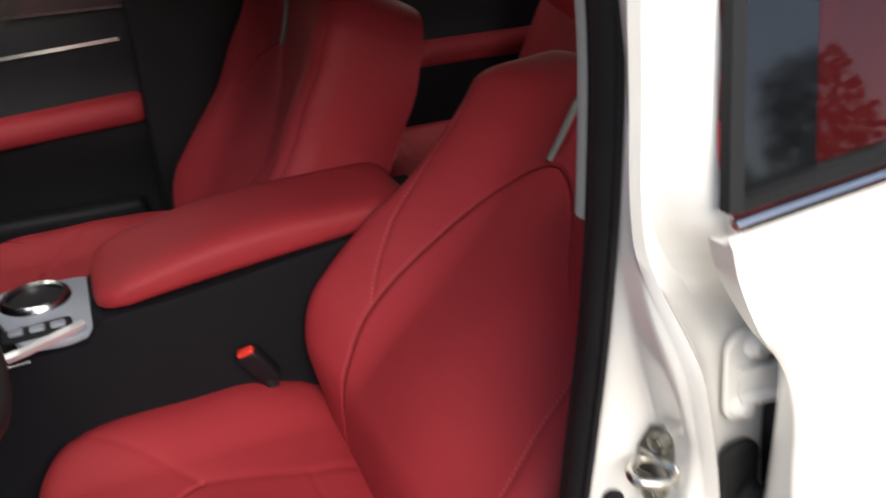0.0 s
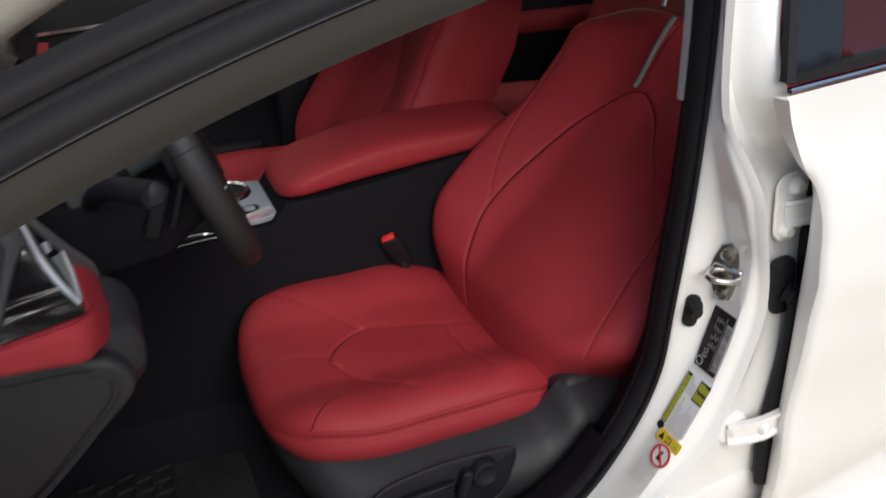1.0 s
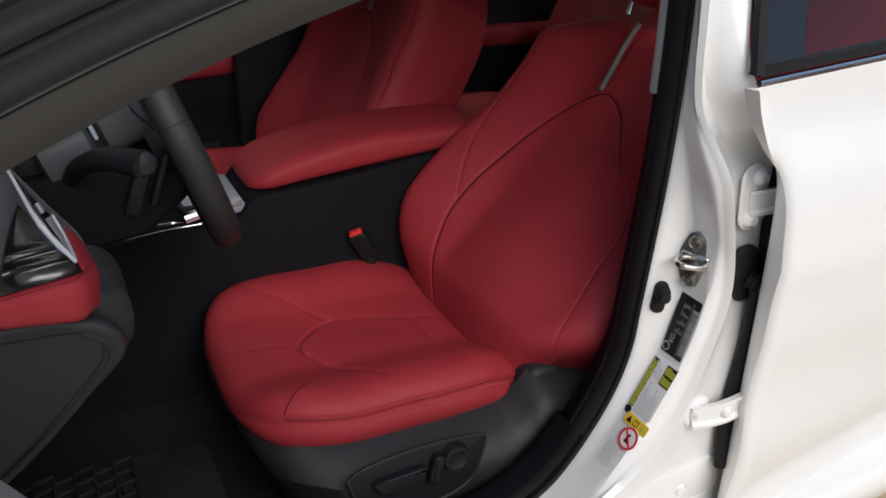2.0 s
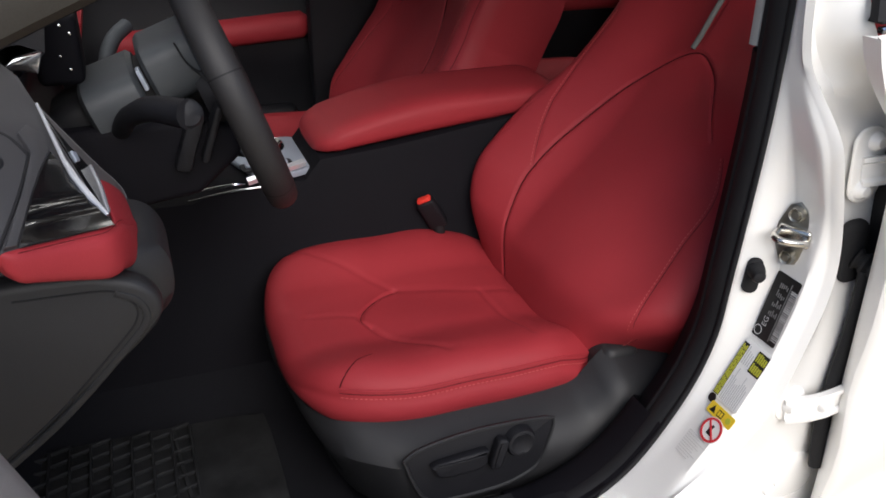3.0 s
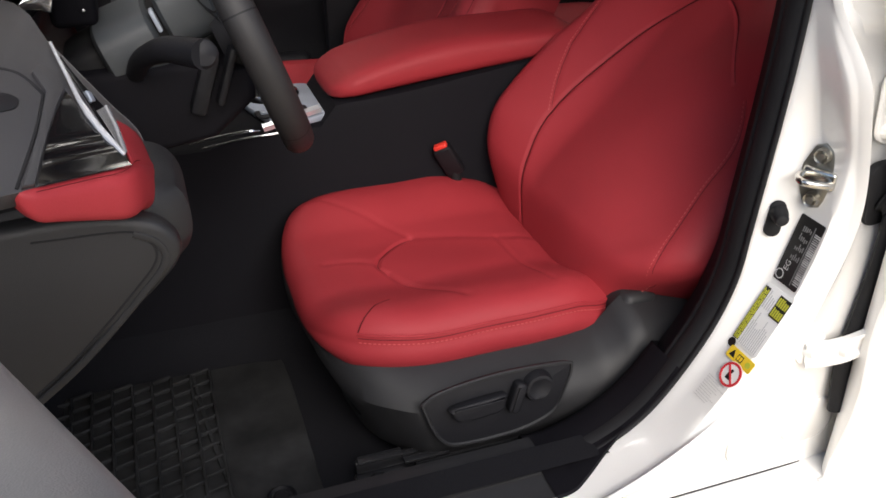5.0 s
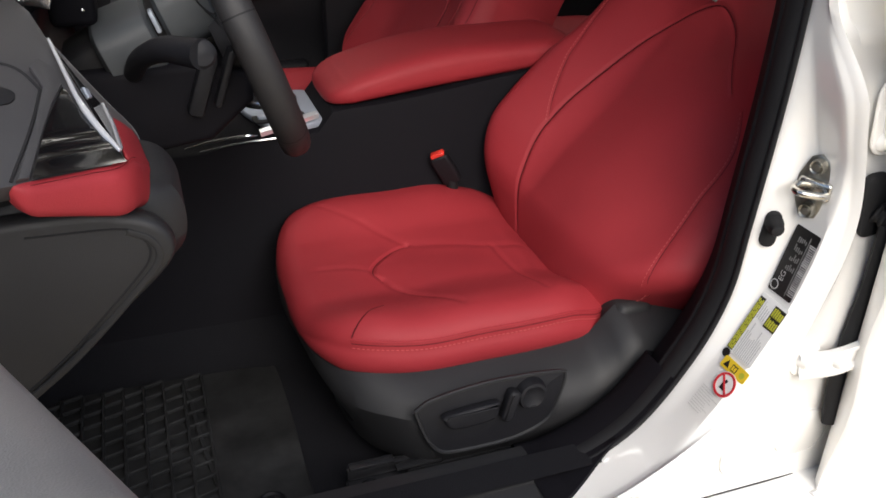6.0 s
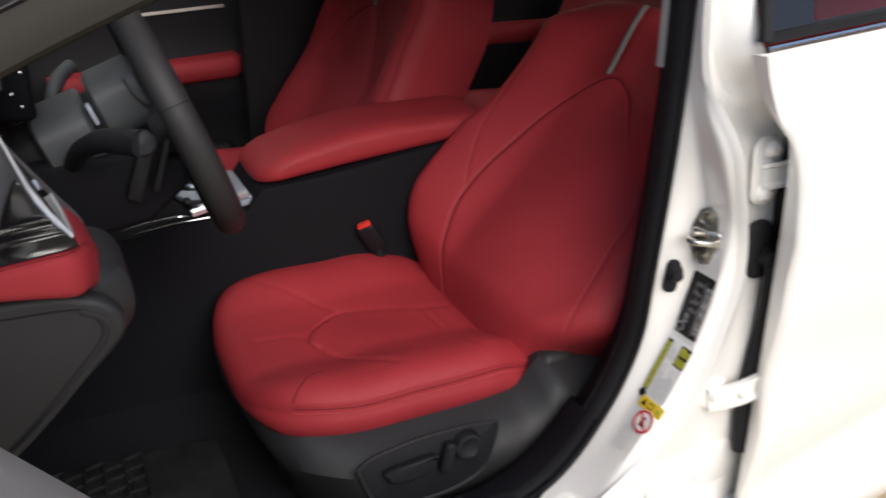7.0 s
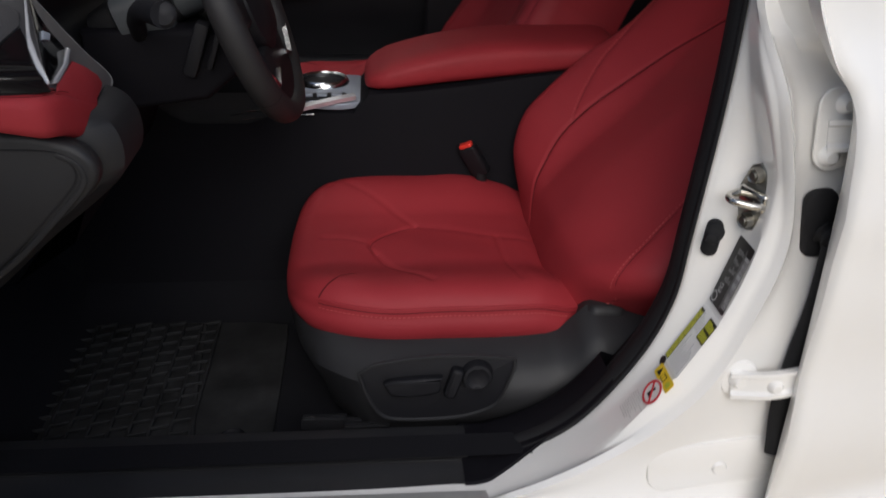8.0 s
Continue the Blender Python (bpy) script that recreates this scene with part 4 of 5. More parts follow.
    # recliner cover
    cover = [(-0.060, 0.33), (-0.050, 0.400), (-0.044, 0.420), (-0.037, 0.436), (-0.030, 0.466), (-0.020, 0.485), (-0.006, 0.494), (0.034, 0.492), (0.048, 0.480), (0.064, 0.475), (0.125, 0.482), (0.205, 0.470), (0.235, 0.40), (0.22, 0.32), (0.06, 0.295)]
    cover = [tuple(q) for q in smooth_path(cover + [cover[0]], 70)[:-1]]
    part("recliner_cover", wl_(moved(prism(cover, 0.080, 0.018, 5), basis((0, 0.408, 0), (1, 0, 0), (0, 0, 1), (0, -1, 0.0)))), GREY_PLASTIC, seat, "dark plastic recliner hinge cover")
    # rails
    for y in (0.285, 0.80):
        rail = part("seat_rail", wl_(join(box((-0.215, y + 0.012, 0.300), (0.56, 0.014, 0.024), 0.003), box((-0.205, y - 0.012, 0.296), (0.40, 0.012, 0.030), 0.003), box((-0.215, y, 0.288), (0.56, 0.044, 0.008), 0.002))), STEEL, seat, "black steel seat rail")
        part("rail_lip", wl_(box((-0.455, y + 0.012, 0.314), (0.072, 0.016, 0.006), 0.002)), STEEL, rail)
        part("rail_lip", wl_(box((-0.385, y - 0.010, 0.315), (0.075, 0.016, 0.006), 0.002)), STEEL, rail)
        part("rail_bolt", wl_(moved(spin([(0, 0.012), (0.007, 0.012), (0.011, 0.007), (0.016, 0.005), (0.017, 0.0)], 14), pose(-0.465, y - 0.018, 0.292))), STEEL, rail)
        part("rail_foot", wl_(join(box((-0.462, y - 0.014, 0.283), (0.075, 0.050, 0.016), 0.004), box((-0.492, y - 0.014, 0.275), (0.012, 0.046, 0.03), 0.003))), STEEL, rail)
        part("rail_stop", wl_(box((-0.405, y - 0.030, 0.296), (0.018, 0.012, 0.016), 0.003)), STEEL, rail)
    if controls:
        fy = 0.2665
        out = [(-0.130, 0.030), (-0.100, 0.044), (-0.01, 0.053), (0.098, 0.046), (0.115, 0.036), (0.105, 0.0), (0.090, -0.034), (0.06, -0.050), (0.015, -0.058), (-0.060, -0.057), (-0.094, -0.048), (-0.114, -0.018)]
        out = [tuple(q) for q in smooth_path(out + [out[0]], 60)[:-1]]
        Mc = basis((-0.266, fy, 0.400), (1, 0, 0.02), (0, 0.10, 1), (0, -1, 0.10))
        pan = part("control_panel", wl_(join(moved(prism(out, 0.010, 0.004, 3), Mc))), BLACK_PLASTIC, seat, "recessed black seat control panel")
        rim = [(x, y, 0.010) for x, y in out]
        rim = np.array([Mc @ Vector(q) for q in rim + [rim[0]]])
        part("panel_rim", wl_(sweep(rim, circle(0.0032, 6), (0, 1, 0))), GREY_PLASTIC, pan)
        part("slide_switch", wl_(moved(join(prism([tuple(q) for q in smooth_path([(-0.046, 0.008), (-0.03, 0.013), (0.040, 0.016), (0.044, 0.008), (0.036, -0.012), (-0.028, -0.014), (-0.046, 0.008)], 24)[:-1]], 0.018, 0.005, 3), box((0.0, 0.010, 0.019), (0.078, 0.004, 0.004), 0.0015)), Mc @ pose(-0.046, 0.008, 0.009))), BLACK_PLASTIC, pan)
        part("recline_switch", wl_(moved(join(prism(rounded(0.020, 0.052, 0.008), 0.020, 0.005, 3), box((-0.004, 0.0, 0.021), (0.004, 0.040, 0.003), 0.001)), Mc @ pose(0.018, 0.012, 0.009, 0, 0, -18))), BLACK_PLASTIC, pan)
        part("lumbar_switch", wl_(moved(join(spin([(0.0, 0.013), (0.012, 0.0135), (0.018, 0.017), (0.022, 0.016), (0.0245, 0.010), (0.026, 0.0)], 28), box((0, 0.017, 0.0165), (0.010, 0.003, 0.003), 0.001), box((0, -0.017, 0.0165), (0.010, 0.003, 0.003), 0.001)), Mc @ pose(0.055, 0.020, 0.009))), BLACK_PLASTIC, pan)
    return seat


front_seat("driver_seat", "red leather power driver seat with black plastic base", False, 0.0, -0.05, 37, (0.088, -0.045))
front_seat("passenger_seat", "red leather front passenger seat", True, -0.115, -0.050, 26, (0.014, 0.040), 0.066, controls=False, wings=(0.012, 0.040), wide=0.024)


def rear_bench():
    bench = thing("bench_seat", (0.7, MID, 0.3), "red leather rear bench seat", "car seat")
    for y, w in ((0.55, 0.33), (MID, 0.13), (mir(0.55), 0.33)):
        P, Q, drop = pillow(70, 0.25, 0.18, 0.8, 0.92)
        X, Y = 0.53 + 0.27 * P, y + w * 0.78 * Q
        Z = 0.640 + 0.02 * ss(np.abs(Q), 0.4, 0.9) - 0.03 * ss(P, -0.2, 1) - 0.006 * groove(X, Y, [(0.36, y - w * 0.5), (0.35, y), (0.36, y + w * 0.5)], 0.008)
        Z = Z - 0.05 * np.clip(drop, 0, 1) - 0.21 * np.clip(drop - 1, 0, 1)
        part("bench_cushion", grid(np.stack([X, Y, Z], -1)), RED, bench, angle=70)
        P, Q, drop = pillow(70, 0.25, 0.18, 0.8, 0.92)
        U, D = 0.30 + 0.36 * P, 0.02 * ss(np.abs(Q), 0.4, 0.9) - 0.06 * np.clip(drop, 0, 1) - 0.10 * np.clip(drop - 1, 0, 1)
        r = radians(24)
        part("bench_back", grid(np.stack([0.62 + U * math.sin(r) - D * math.cos(r), y + w * 0.78 * Q, 0.52 + U * math.cos(r) + D * math.sin(r)], -1)), RED, bench, angle=70)
    return bench


rear_bench()

# ---- centre console ----
console = thing("centre_console", (-0.2, MID, 0.55), "black centre console with red padded armrest and silver shifter plate", "centre console")
cons = []
for x in np.linspace(-0.98, 0.20, 40):
    ztop = 0.660 + 0.040 * float(ss(x, -0.40, -0.37)) + 0.050 * float(ss(x, -0.38, 0.16)) - 0.02 * float(ss(-x, 0.55, 0.62)) + 0.16 * float(ss(-x, 0.72, 0.95))
    r = [(x, 0.745, 0.29), (x, 0.782, 0.42), (x, 0.812, 0.54), (x, 0.828, ztop - 0.02), (x, 0.834, ztop - 0.004), (x, 0.842, ztop), (x, MID, ztop)]
    cons.append(r + [(a, mir(b), c) for a, b, c in r[-2::-1]])
part("console_body", grid(cons), CONSOLE_BLACK, console, "black soft plastic console sides")
part("console_end", box((0.205, MID, 0.55), (0.02, 0.20, 0.26), 0.008), BLACK_PLASTIC, console)
# armrest: two padded lids
arm = []
for x in -0.382 + 0.532 * np.linspace(0, 1, 64) ** 1.25:
    k = (x + 0.382) / 0.532
    nose = math.sqrt(max(0.0, 1 - (1 - min(k / 0.10, 1)) ** 2))
    tail = math.sqrt(max(0.0, 1 - (1 - min((1 - k) / 0.08, 1)) ** 2))
    e = max(min(nose, tail), 0.02)
    zb = 0.693 + 0.055 * k
    zt = 0.733 + 0.064 * (1 - (1 - min(k / 0.6, 1)) ** 2)
    h = (zt - zb) * (0.25 + 0.75 * e)
    w = 0.106 * (0.42 + 0.58 * nose ** 0.8) * (0.80 + 0.20 * tail)
    zc = (zb + zt) / 2 - 0.006 * (1 - e)
    r = []
    for a in np.linspace(0, 2 * math.pi, 40, endpoint=False):
        c, s_ = math.cos(a), math.sin(a)
        y = w * np.sign(c) * abs(c) ** 0.42
        z = h / 2 * np.sign(s_) * abs(s_) ** 0.7
        r.append((x, MID + y, zc + z - 0.0025 * math.exp(-((x + 0.345) / 0.003) ** 2) * np.sign(z)))
    arm.append(r)
g = grid(arm, close_v=True)
g[1].append(tuple(range(39, -1, -1)))
g[1].append(tuple(range(len(g[0]) - 40, len(g[0]))))
part("armrest", g, RED, console, "padded red leather armrest lid", angle=60)
# shifter plate
tray_out = [tuple(q) for q in smooth_path([(-0.500, 0.856), (-0.48, 0.842), (-0.42, 0.838), (-0.368, 0.88), (-0.362, 0.99), (-0.39, 1.036), (-0.43, 1.046), (-0.51, 1.046), (-0.534, 1.02), (-0.530, 0.95), (-0.500, 0.856)], 50)[:-1]]
tray = part("shifter_plate", moved(prism(tray_out, 0.014, 0.004), pose(0, 0, 0.662)), SILVER, console, "silver shifter and cup holder plate")
part("cup_ring", moved(spin([(0.038, 0.0), (0.038, 0.006), (0.043, 0.009), (0.048, 0.004), (0.049, 0.0)], 36), Matrix.Translation((-0.472, 0.986, 0.676)) @ Matrix.Diagonal((1.16, 1.08, 1.3, 1))), CHROME, tray)
part("cup_well", moved(spin([(0.038, 0.0), (0.037, 0.0015), (0.0, 0.0015)], 36), Matrix.Translation((-0.472, 0.986, 0.677)) @ Matrix.Diagonal((1.16, 1.08, 1, 1))), BLACK_PLASTIC, tray)
part("shift_gate", moved(prism(rounded(0.10, 0.040, 0.008), 0.004, 0.001), pose(-0.470, 0.878, 0.676, 0, 0, 4)), BLACK_PLASTIC, tray)
for i in range(3):
    part("mode_switch", moved(prism(rounded(0.022, 0.018, 0.004), 0.006, 0.002), pose(-0.500 + 0.030 * i, 0.878, 0.679)), SILVER, tray)
part("edge_strip", sweep(smooth_path([(-0.515, 0.826, 0.670), (-0.485, 0.828, 0.676), (-0.44, 0.838, 0.683), (-0.402, 0.852, 0.686)], 20), [(-0.006, -0.005), (0.005, -0.006), (0.007, 0.003), (-0.003, 0.007)]), ACCENT, console, "bright strip along the console edge")
part("front_strip", sweep(smooth_path([(-0.650, 0.824, 0.656), (-0.60, 0.824, 0.664), (-0.545, 0.824, 0.668), (-0.520, 0.826, 0.666)], 20), circle(0.0029, 6), scale=np.concatenate([np.linspace(0.4, 1, 6), np.ones(8), np.linspace(1, 0.2, 6)])), CHROME, console)
part("front_strip", sweep(smooth_path([(-0.625, 0.824, 0.647), (-0.555, 0.824, 0.655), (-0.485, 0.826, 0.657)], 14), circle(0.0024, 6), scale=np.linspace(0.4, 1, 14)), CHROME, console)

buckle = thing("belt_buckle", (-0.16, 0.80, 0.45), "black seat belt buckle with a red release button", "belt buckle")
Mb = basis((-0.178, 0.795, 0.598), Vector((0.78, -0.42, 0.43)).normalized(), Vector((-0.5, -0.05, 0.86)).cross(Vector((0.78, -0.42, 0.43))).normalized(), Vector((-0.5, -0.05, 0.86)).normalized())
part("buckle_body", moved(box((0, 0, -0.035), (0.038, 0.024, 0.07), 0.006, 3), Mb), BLACK_PLASTIC, buckle)
part("button", moved(box((0, 0, 0.002), (0.029, 0.016, 0.010), 0.004, 3), Mb), BUCKLE_RED, buckle, "red press button")
part("buckle_stalk", tube([tuple(Mb @ Vector((0, 0, -0.06))), (-0.13, 0.80, 0.42)], 0.012), RUBBER, buckle)

# ---- dashboard ----
dash = thing("dashboard", (-0.95, MID, 0.5), "dark dashboard with red knee pad, gloss panel and chrome accent", "dashboard")
# main body
body = []
prof = [(-1.16, 0.99), (-1.05, 1.02), (-0.92, 1.035), (-0.84, 1.02), (-0.815, 0.98), (-0.825, 0.93), (-0.80, 0.88), (-0.79, 0.82), (-0.81, 0.74), (-0.86, 0.64), (-0.95, 0.56), (-1.08, 0.52)]
prof = smooth_path(prof, 40)
for y in np.linspace(0.30, mir(0.12), 40):
    body.append([(x, y, z) for x, z in prof])
part("dash_body", grid(body), BLACK_PLASTIC, dash, "black soft dashboard body")
# near end: side wall in grey plastic
side_out = smooth_path([(-1.10, 0.60), (-1.06, 0.84), (-0.95, 0.865), (-0.86, 0.872), (-0.80, 0.878), (-0.715, 0.878), (-0.682, 0.850), (-0.680, 0.80), (-0.71, 0.765), (-0.79, 0.70), (-0.88, 0.62), (-0.98, 0.56)], 60)
end = []
for k, y in ((0.0, 0.175), (0.35, 0.167), (0.75, 0.17), (0.92, 0.178), (1.0, 0.20), (1.0, 0.30)):
    c = np.array((-0.93, 0.80))
    end.append([(c[0] + (x - c[0]) * max(k, 0.02), y, c[1] + (z - c[1]) * max(k, 0.02)) for x, z in side_out])
part("end_panel", grid(end), GREY_PLASTIC, dash, "dark grey dashboard end panel")
low = smooth_path([(-1.0, 0.86), (-0.80, 0.868), (-0.728, 0.858), (-0.699, 0.838), (-0.694, 0.810), (-0.720, 0.778), (-0.79, 0.720), (-0.90, 0.635), (-1.0, 0.60)], 40)
part("lower_panel", moved(prism([(x, z) for x, z in low], 0.03, 0.010, 3), basis((0, 0.168, 0), (1, 0, 0), (0, 0, 1), (0, -1, 0))), GREY_PLASTIC, dash, "dark grey knee panel")
groove_line = [(-0.83, 0.850), (-0.745, 0.847), (-0.724, 0.834), (-0.719, 0.812), (-0.742, 0.782), (-0.82, 0.705), (-0.905, 0.640)]
part("panel_groove", sweep([(x, 0.1385, z) for x, z in smooth_path(groove_line, 40)], circle(0.0016, 6), (0, 1, 0)), RUBBER, dash)
part("panel_ridge", sweep([(x + 0.008, 0.139, z - 0.004) for x, z in smooth_path(groove_line[1:], 36)], circle(0.0045, 8, squash=0.7), (0, 1, 0)), GREY_PLASTIC, dash)
# outer end face: an inclined facet with its own axes
F0 = Vector((-0.821, 0.064, 0.932))
FU = Vector((0.809, 0.569, -0.146)).normalized()
FN = Vector((0.398, -0.349, 0.848)).normalized()
FV = FN.cross(FU).normalized()
FN = FU.cross(FV).normalized()
MF = basis(F0, FU, FV, FN)


def facet(pts, lift, thick, bevel=0.001, curve=False):
    if curve:
        pts = [tuple(q) for q in smooth_path(pts + [pts[0]], 8 * len(pts))[:-1]]
    return moved(prism(pts, thick, bevel), MF @ pose(0, 0, lift))


part("end_face", facet([(-0.12, 0.006), (0.10, 0.003), (0.1185, 0.0165), (0.1290, 0.100), (0.1392, 0.176), (0.1440, 0.225), (0.138, 0.245), (0.05, 0.30), (-0.12, 0.28)], -0.020, 0.020, 0.002), FACE_VINYL, dash, "dark grey vinyl facing of the dash end")
part("grip_bar", facet([(0.010, 0.006), (0.022, 0.006), (0.066, 0.060), (0.091, 0.089), (0.114, 0.112), (0.120, 0.135), (0.110, 0.150), (0.096, 0.140), (0.094, 0.112), (0.060, 0.066)], -0.001, 0.006, 0.002), FACE_VINYL, dash)
wedge = []
for v in np.linspace(0.003, 0.110, 44):
    u0 = float(np.interp(v, (0.003, 0.060, 0.087, 0.110), (0.022, 0.067, 0.091, 0.1135)))
    u1 = float(np.interp(v, (0.0, 0.05, 0.11), (0.118, 0.1165, 0.1145)))
    h = 0.0030 + 0.0030 * math.exp(-((v - 0.008) / 0.030) ** 2) + 0.0020 * math.exp(-((v - 0.047) / 0.005) ** 2) + 0.0013 * math.exp(-((v - 0.029) / 0.004) ** 2)
    wedge.append([MF @ Vector((u0 + (u1 - u0) * k, v, h * float(ss(k, -0.12, 0.06)) * (1 - 0.25 * k))) for k in np.linspace(0, 1, 12)])
part("gloss_wedge", grid([[tuple(q) for q in r] for r in wedge]), PIANO, dash, "gloss black wedge panel with rounded ribs")
blade = [(0.1382, 0.178), (0.1208, 0.094), (0.1192, 0.060), (0.1205, 0.017), (0.1172, 0.016), (0.1130, 0.044), (0.1132, 0.075), (0.1168, 0.096), (0.1355, 0.177)]
part("chrome_accent", facet(blade, 0.002, 0.0042, 0.0014), ACCENT, dash, "chrome accent blade")
# inner face beyond the blade, turned towards the seat
B0 = Vector((-0.733, 0.144, 0.924))
GL, GW, GN = Vector((-0.3247, 0.8181, 0.4746)), Vector((0.3760, 0.5721, -0.7289)), Vector((0.8678, 0.0582, 0.4934))
MG = basis(B0, GL, GW, GN)


def inner(pts, lift, thick, bevel=0.0008):
    return moved(prism(pts, thick, bevel), MG @ pose(0, 0, lift + thick, 180, 0, 0) @ Matrix.Diagonal((1, -1, 1, 1)))


rim_line = [(0.0444, 0.0962), (0.070, 0.118), (0.0951, 0.1341), (0.120, 0.1480), (0.1332, 0.1480), (0.139, 0.132), (0.1385, 0.1098), (0.1470, 0.070), (0.1580, 0.034), (0.1690, 0.0)]
rim_uv = [tuple(q) for q in smooth_path(rim_line, 40)]
part("inner_face", inner([(0.0, 0.0)] + rim_uv, -0.010, 0.010), EDGE_VINYL, dash, "paler grey vinyl band round the dash end")
# paler bead: light caught on the facing's rim, put into colour
part("lit_face_edge", moved(sweep([(u, v, -0.001) for u, v in rim_uv], circle(0.0016, 8), (0, 0, 1)), MG), DOOR_TRIM, dash, "pale bead painting the lit edge of the facing")
part("accent_gap", inner([(0.004, 0.001), (0.0214, 0.0143), (0.0654, 0.0394), (0.1058, 0.0532), (0.113, 0.038), (0.1200, 0.0240), (0.1343, 0.0110), (0.160, 0.0008)], 0.0, 0.0016), PIANO, dash, "gloss black recess between the blades")
part("accent_fin", inner([(0.0025, 0.0030), (0.0214, 0.0135), (0.0654, 0.0385), (0.1058, 0.0525), (0.1085, 0.0600), (0.0660, 0.0455), (0.0142, 0.0165)], 0.0012, 0.0035, 0.0012), ACCENT, dash, "second chrome blade")
part("accent_tab", inner([(0.080, 0.006), (0.098, 0.009), (0.106, 0.024), (0.090, 0.020)], 0.0016, 0.003, 0.001), SILVER, dash)
part("red_corner", inner([(-0.010, 0.008), (0.0340, 0.0900), (0.0440, 0.0920), (0.0706, 0.1065), (0.0900, 0.1150), (0.1000, 0.1080), (0.0960, 0.085), (0.0854, 0.0575), (0.0654, 0.0465), (0.0142, 0.0170)], 0.0008, 0.0040, 0.002), RED, dash, "red leather corner beside the chrome blade")
part("panel_seam", moved(sweep(smooth_path([(0.04, 0.157, 0.0), (0.070, 0.153, 0.0), (0.086, 0.141, 0.0), (0.0915, 0.116, 0.0), (0.088, 0.106, 0.0), (0.055, 0.063, 0.0), (0.007, 0.008, 0.0)], 40), circle(0.0016, 6), (0, 0, 1)), MF), RUBBER, dash)
part("side_vent", facet([(0.03, 0.118), (0.054, 0.121), (0.065, 0.113), (0.063, 0.104), (0.052, 0.098), (0.03, 0.100)], -0.0015, 0.003, 0.001, True), BLACK_PLASTIC, dash)
part("vent_trim", moved(prism([(-0.826, 1.022), (-0.806, 1.038), (-0.776, 1.044), (-0.784, 1.020), (-0.806, 1.024)], 0.012, 0.003), basis((0, 0.349, 0), (1, 0, 0), (0, 0, 1), (0, -1, 0))), CHROME, dash, "bright air vent corner")
# red pad below the facet, turning the corner onto the inner face
corner = B0 + GL * 0.0444 + GW * 0.0962
pad_path = smooth_path([F0 + FU * 0.004, F0 + FU * 0.038, F0 + FU * 0.075, F0 + FU * 0.104, B0 + GL * 0.000 + GW * 0.016, B0 + GL * 0.018 + GW * 0.050, corner + GL * 0.004], 46)
pad_tan = np.gradient(pad_path, axis=0)
pad_tan /= np.linalg.norm(pad_tan, axis=1)[:, None]
rows, rim_top, thread = [], [], []
for i, (c, t) in enumerate(zip(pad_path, pad_tan)):
    k = i / 45
    t = Vector(t)
    dn = Vector((0, 0, -1))
    out = Vector((t.y, -t.x, 0)).normalized()
    e = math.sqrt(1 - (1 - min(1.0, k / 0.10 + 0.02)) ** 2) * (0.66 + 0.34 * float(ss(k, 0.0, 0.5))) * (1 - 0.10 * float(ss(k, 0.66, 1.0))) * math.sqrt(max(0.02, 1 - max(0.0, (k - 0.93) / 0.07) ** 2.4))
    h, w = (0.0255 + 0.0030 * float(ss(k, 0.4, 0.8))) * e, 0.024 * e
    m = Vector(c) + dn * (h - 0.003) - out * 0.012
    rows.append([tuple(m + out * (w * math.copysign(abs(math.cos(a)) ** 0.62, math.cos(a))) + dn * (h * math.copysign(abs(math.sin(a)) ** 0.62, math.sin(a)))) for a in np.linspace(0, 2 * math.pi, 28, endpoint=False)])
    rim_top.append(tuple(Vector(c) - dn * 0.0030 + out * 0.0060))
    thread.append(tuple(Vector(c) - dn * 0.0050 - out * 0.0050))
g = grid(rows, close_v=True)
g[1].append(tuple(range(27, -1, -1)))
g[1].append(tuple(range(len(g[0]) - 28, len(g[0]))))
knee = part("knee_pad", g, RED, dash, "stitched red leather knee pad", angle=60)
# hairline in the shade colour along the pad's top seam
part("seam", sweep(rim_top[3:34], circle(0.0004, 6)), SEAM_SHADE, knee)
stitches(thread[22:44], knee)
# instrument hood and cluster
hood = []
for y in np.linspace(0.36, 0.80, 16):
    e = 1 - ((y - 0.58) / 0.24) ** 2
    hood.append([(-1.0, y, 1.02), (-0.90, y, 1.03 + 0.05 * max(e, 0)), (-0.80, y, 1.04 + 0.05 * max(e, 0)), (-0.775, y, 1.03 + 0.045 * max(e, 0)), (-0.80, y, 1.01 + 0.04 * max(e, 0)), (-0.88, y, 0.95)])
part("cluster_hood", grid(hood), BLACK_PLASTIC, dash)
part("cluster_glass", box((-0.865, 0.58, 0.965), (0.01, 0.36, 0.10), 0.004, rot=Euler((0, radians(-20), 0)).to_matrix()), SCREEN, dash)
part("cluster_housing", box((-0.775, 0.570, 1.000), (0.058, 0.09, 0.092), 0.010, 3), CONSOLE_BLACK, dash, "black side of the instrument cluster")
# small chrome studs added to stand for four glints on the cluster side
for x, z in ((-0.7665, 1.034), (-0.756, 1.023), (-0.772, 0.995), (-0.762, 0.977)):
    part("cluster_glint", moved(spin([(0.0, 0.004), (0.0022, 0.0034), (0.003, 0.0)], 10), basis((x, 0.5255, z), (1, 0, 0), (0, 0, 1), (0, -1, 0))), CHROME, dash)
part("centre_screen", box((-0.80, MID - 0.02, 0.95), (0.02, 0.26, 0.16), 0.006, rot=Euler((0, radians(-14), 0)).to_matrix()), SCREEN, dash)
part("red_passenger_pad", sweep([(-0.795, y, 0.86) for y in np.linspace(1.34, 1.72, 12)], [(-0.02, -0.02), (0.015, -0.025), (0.02, 0.015), (-0.015, 0.02)]), RED, dash)

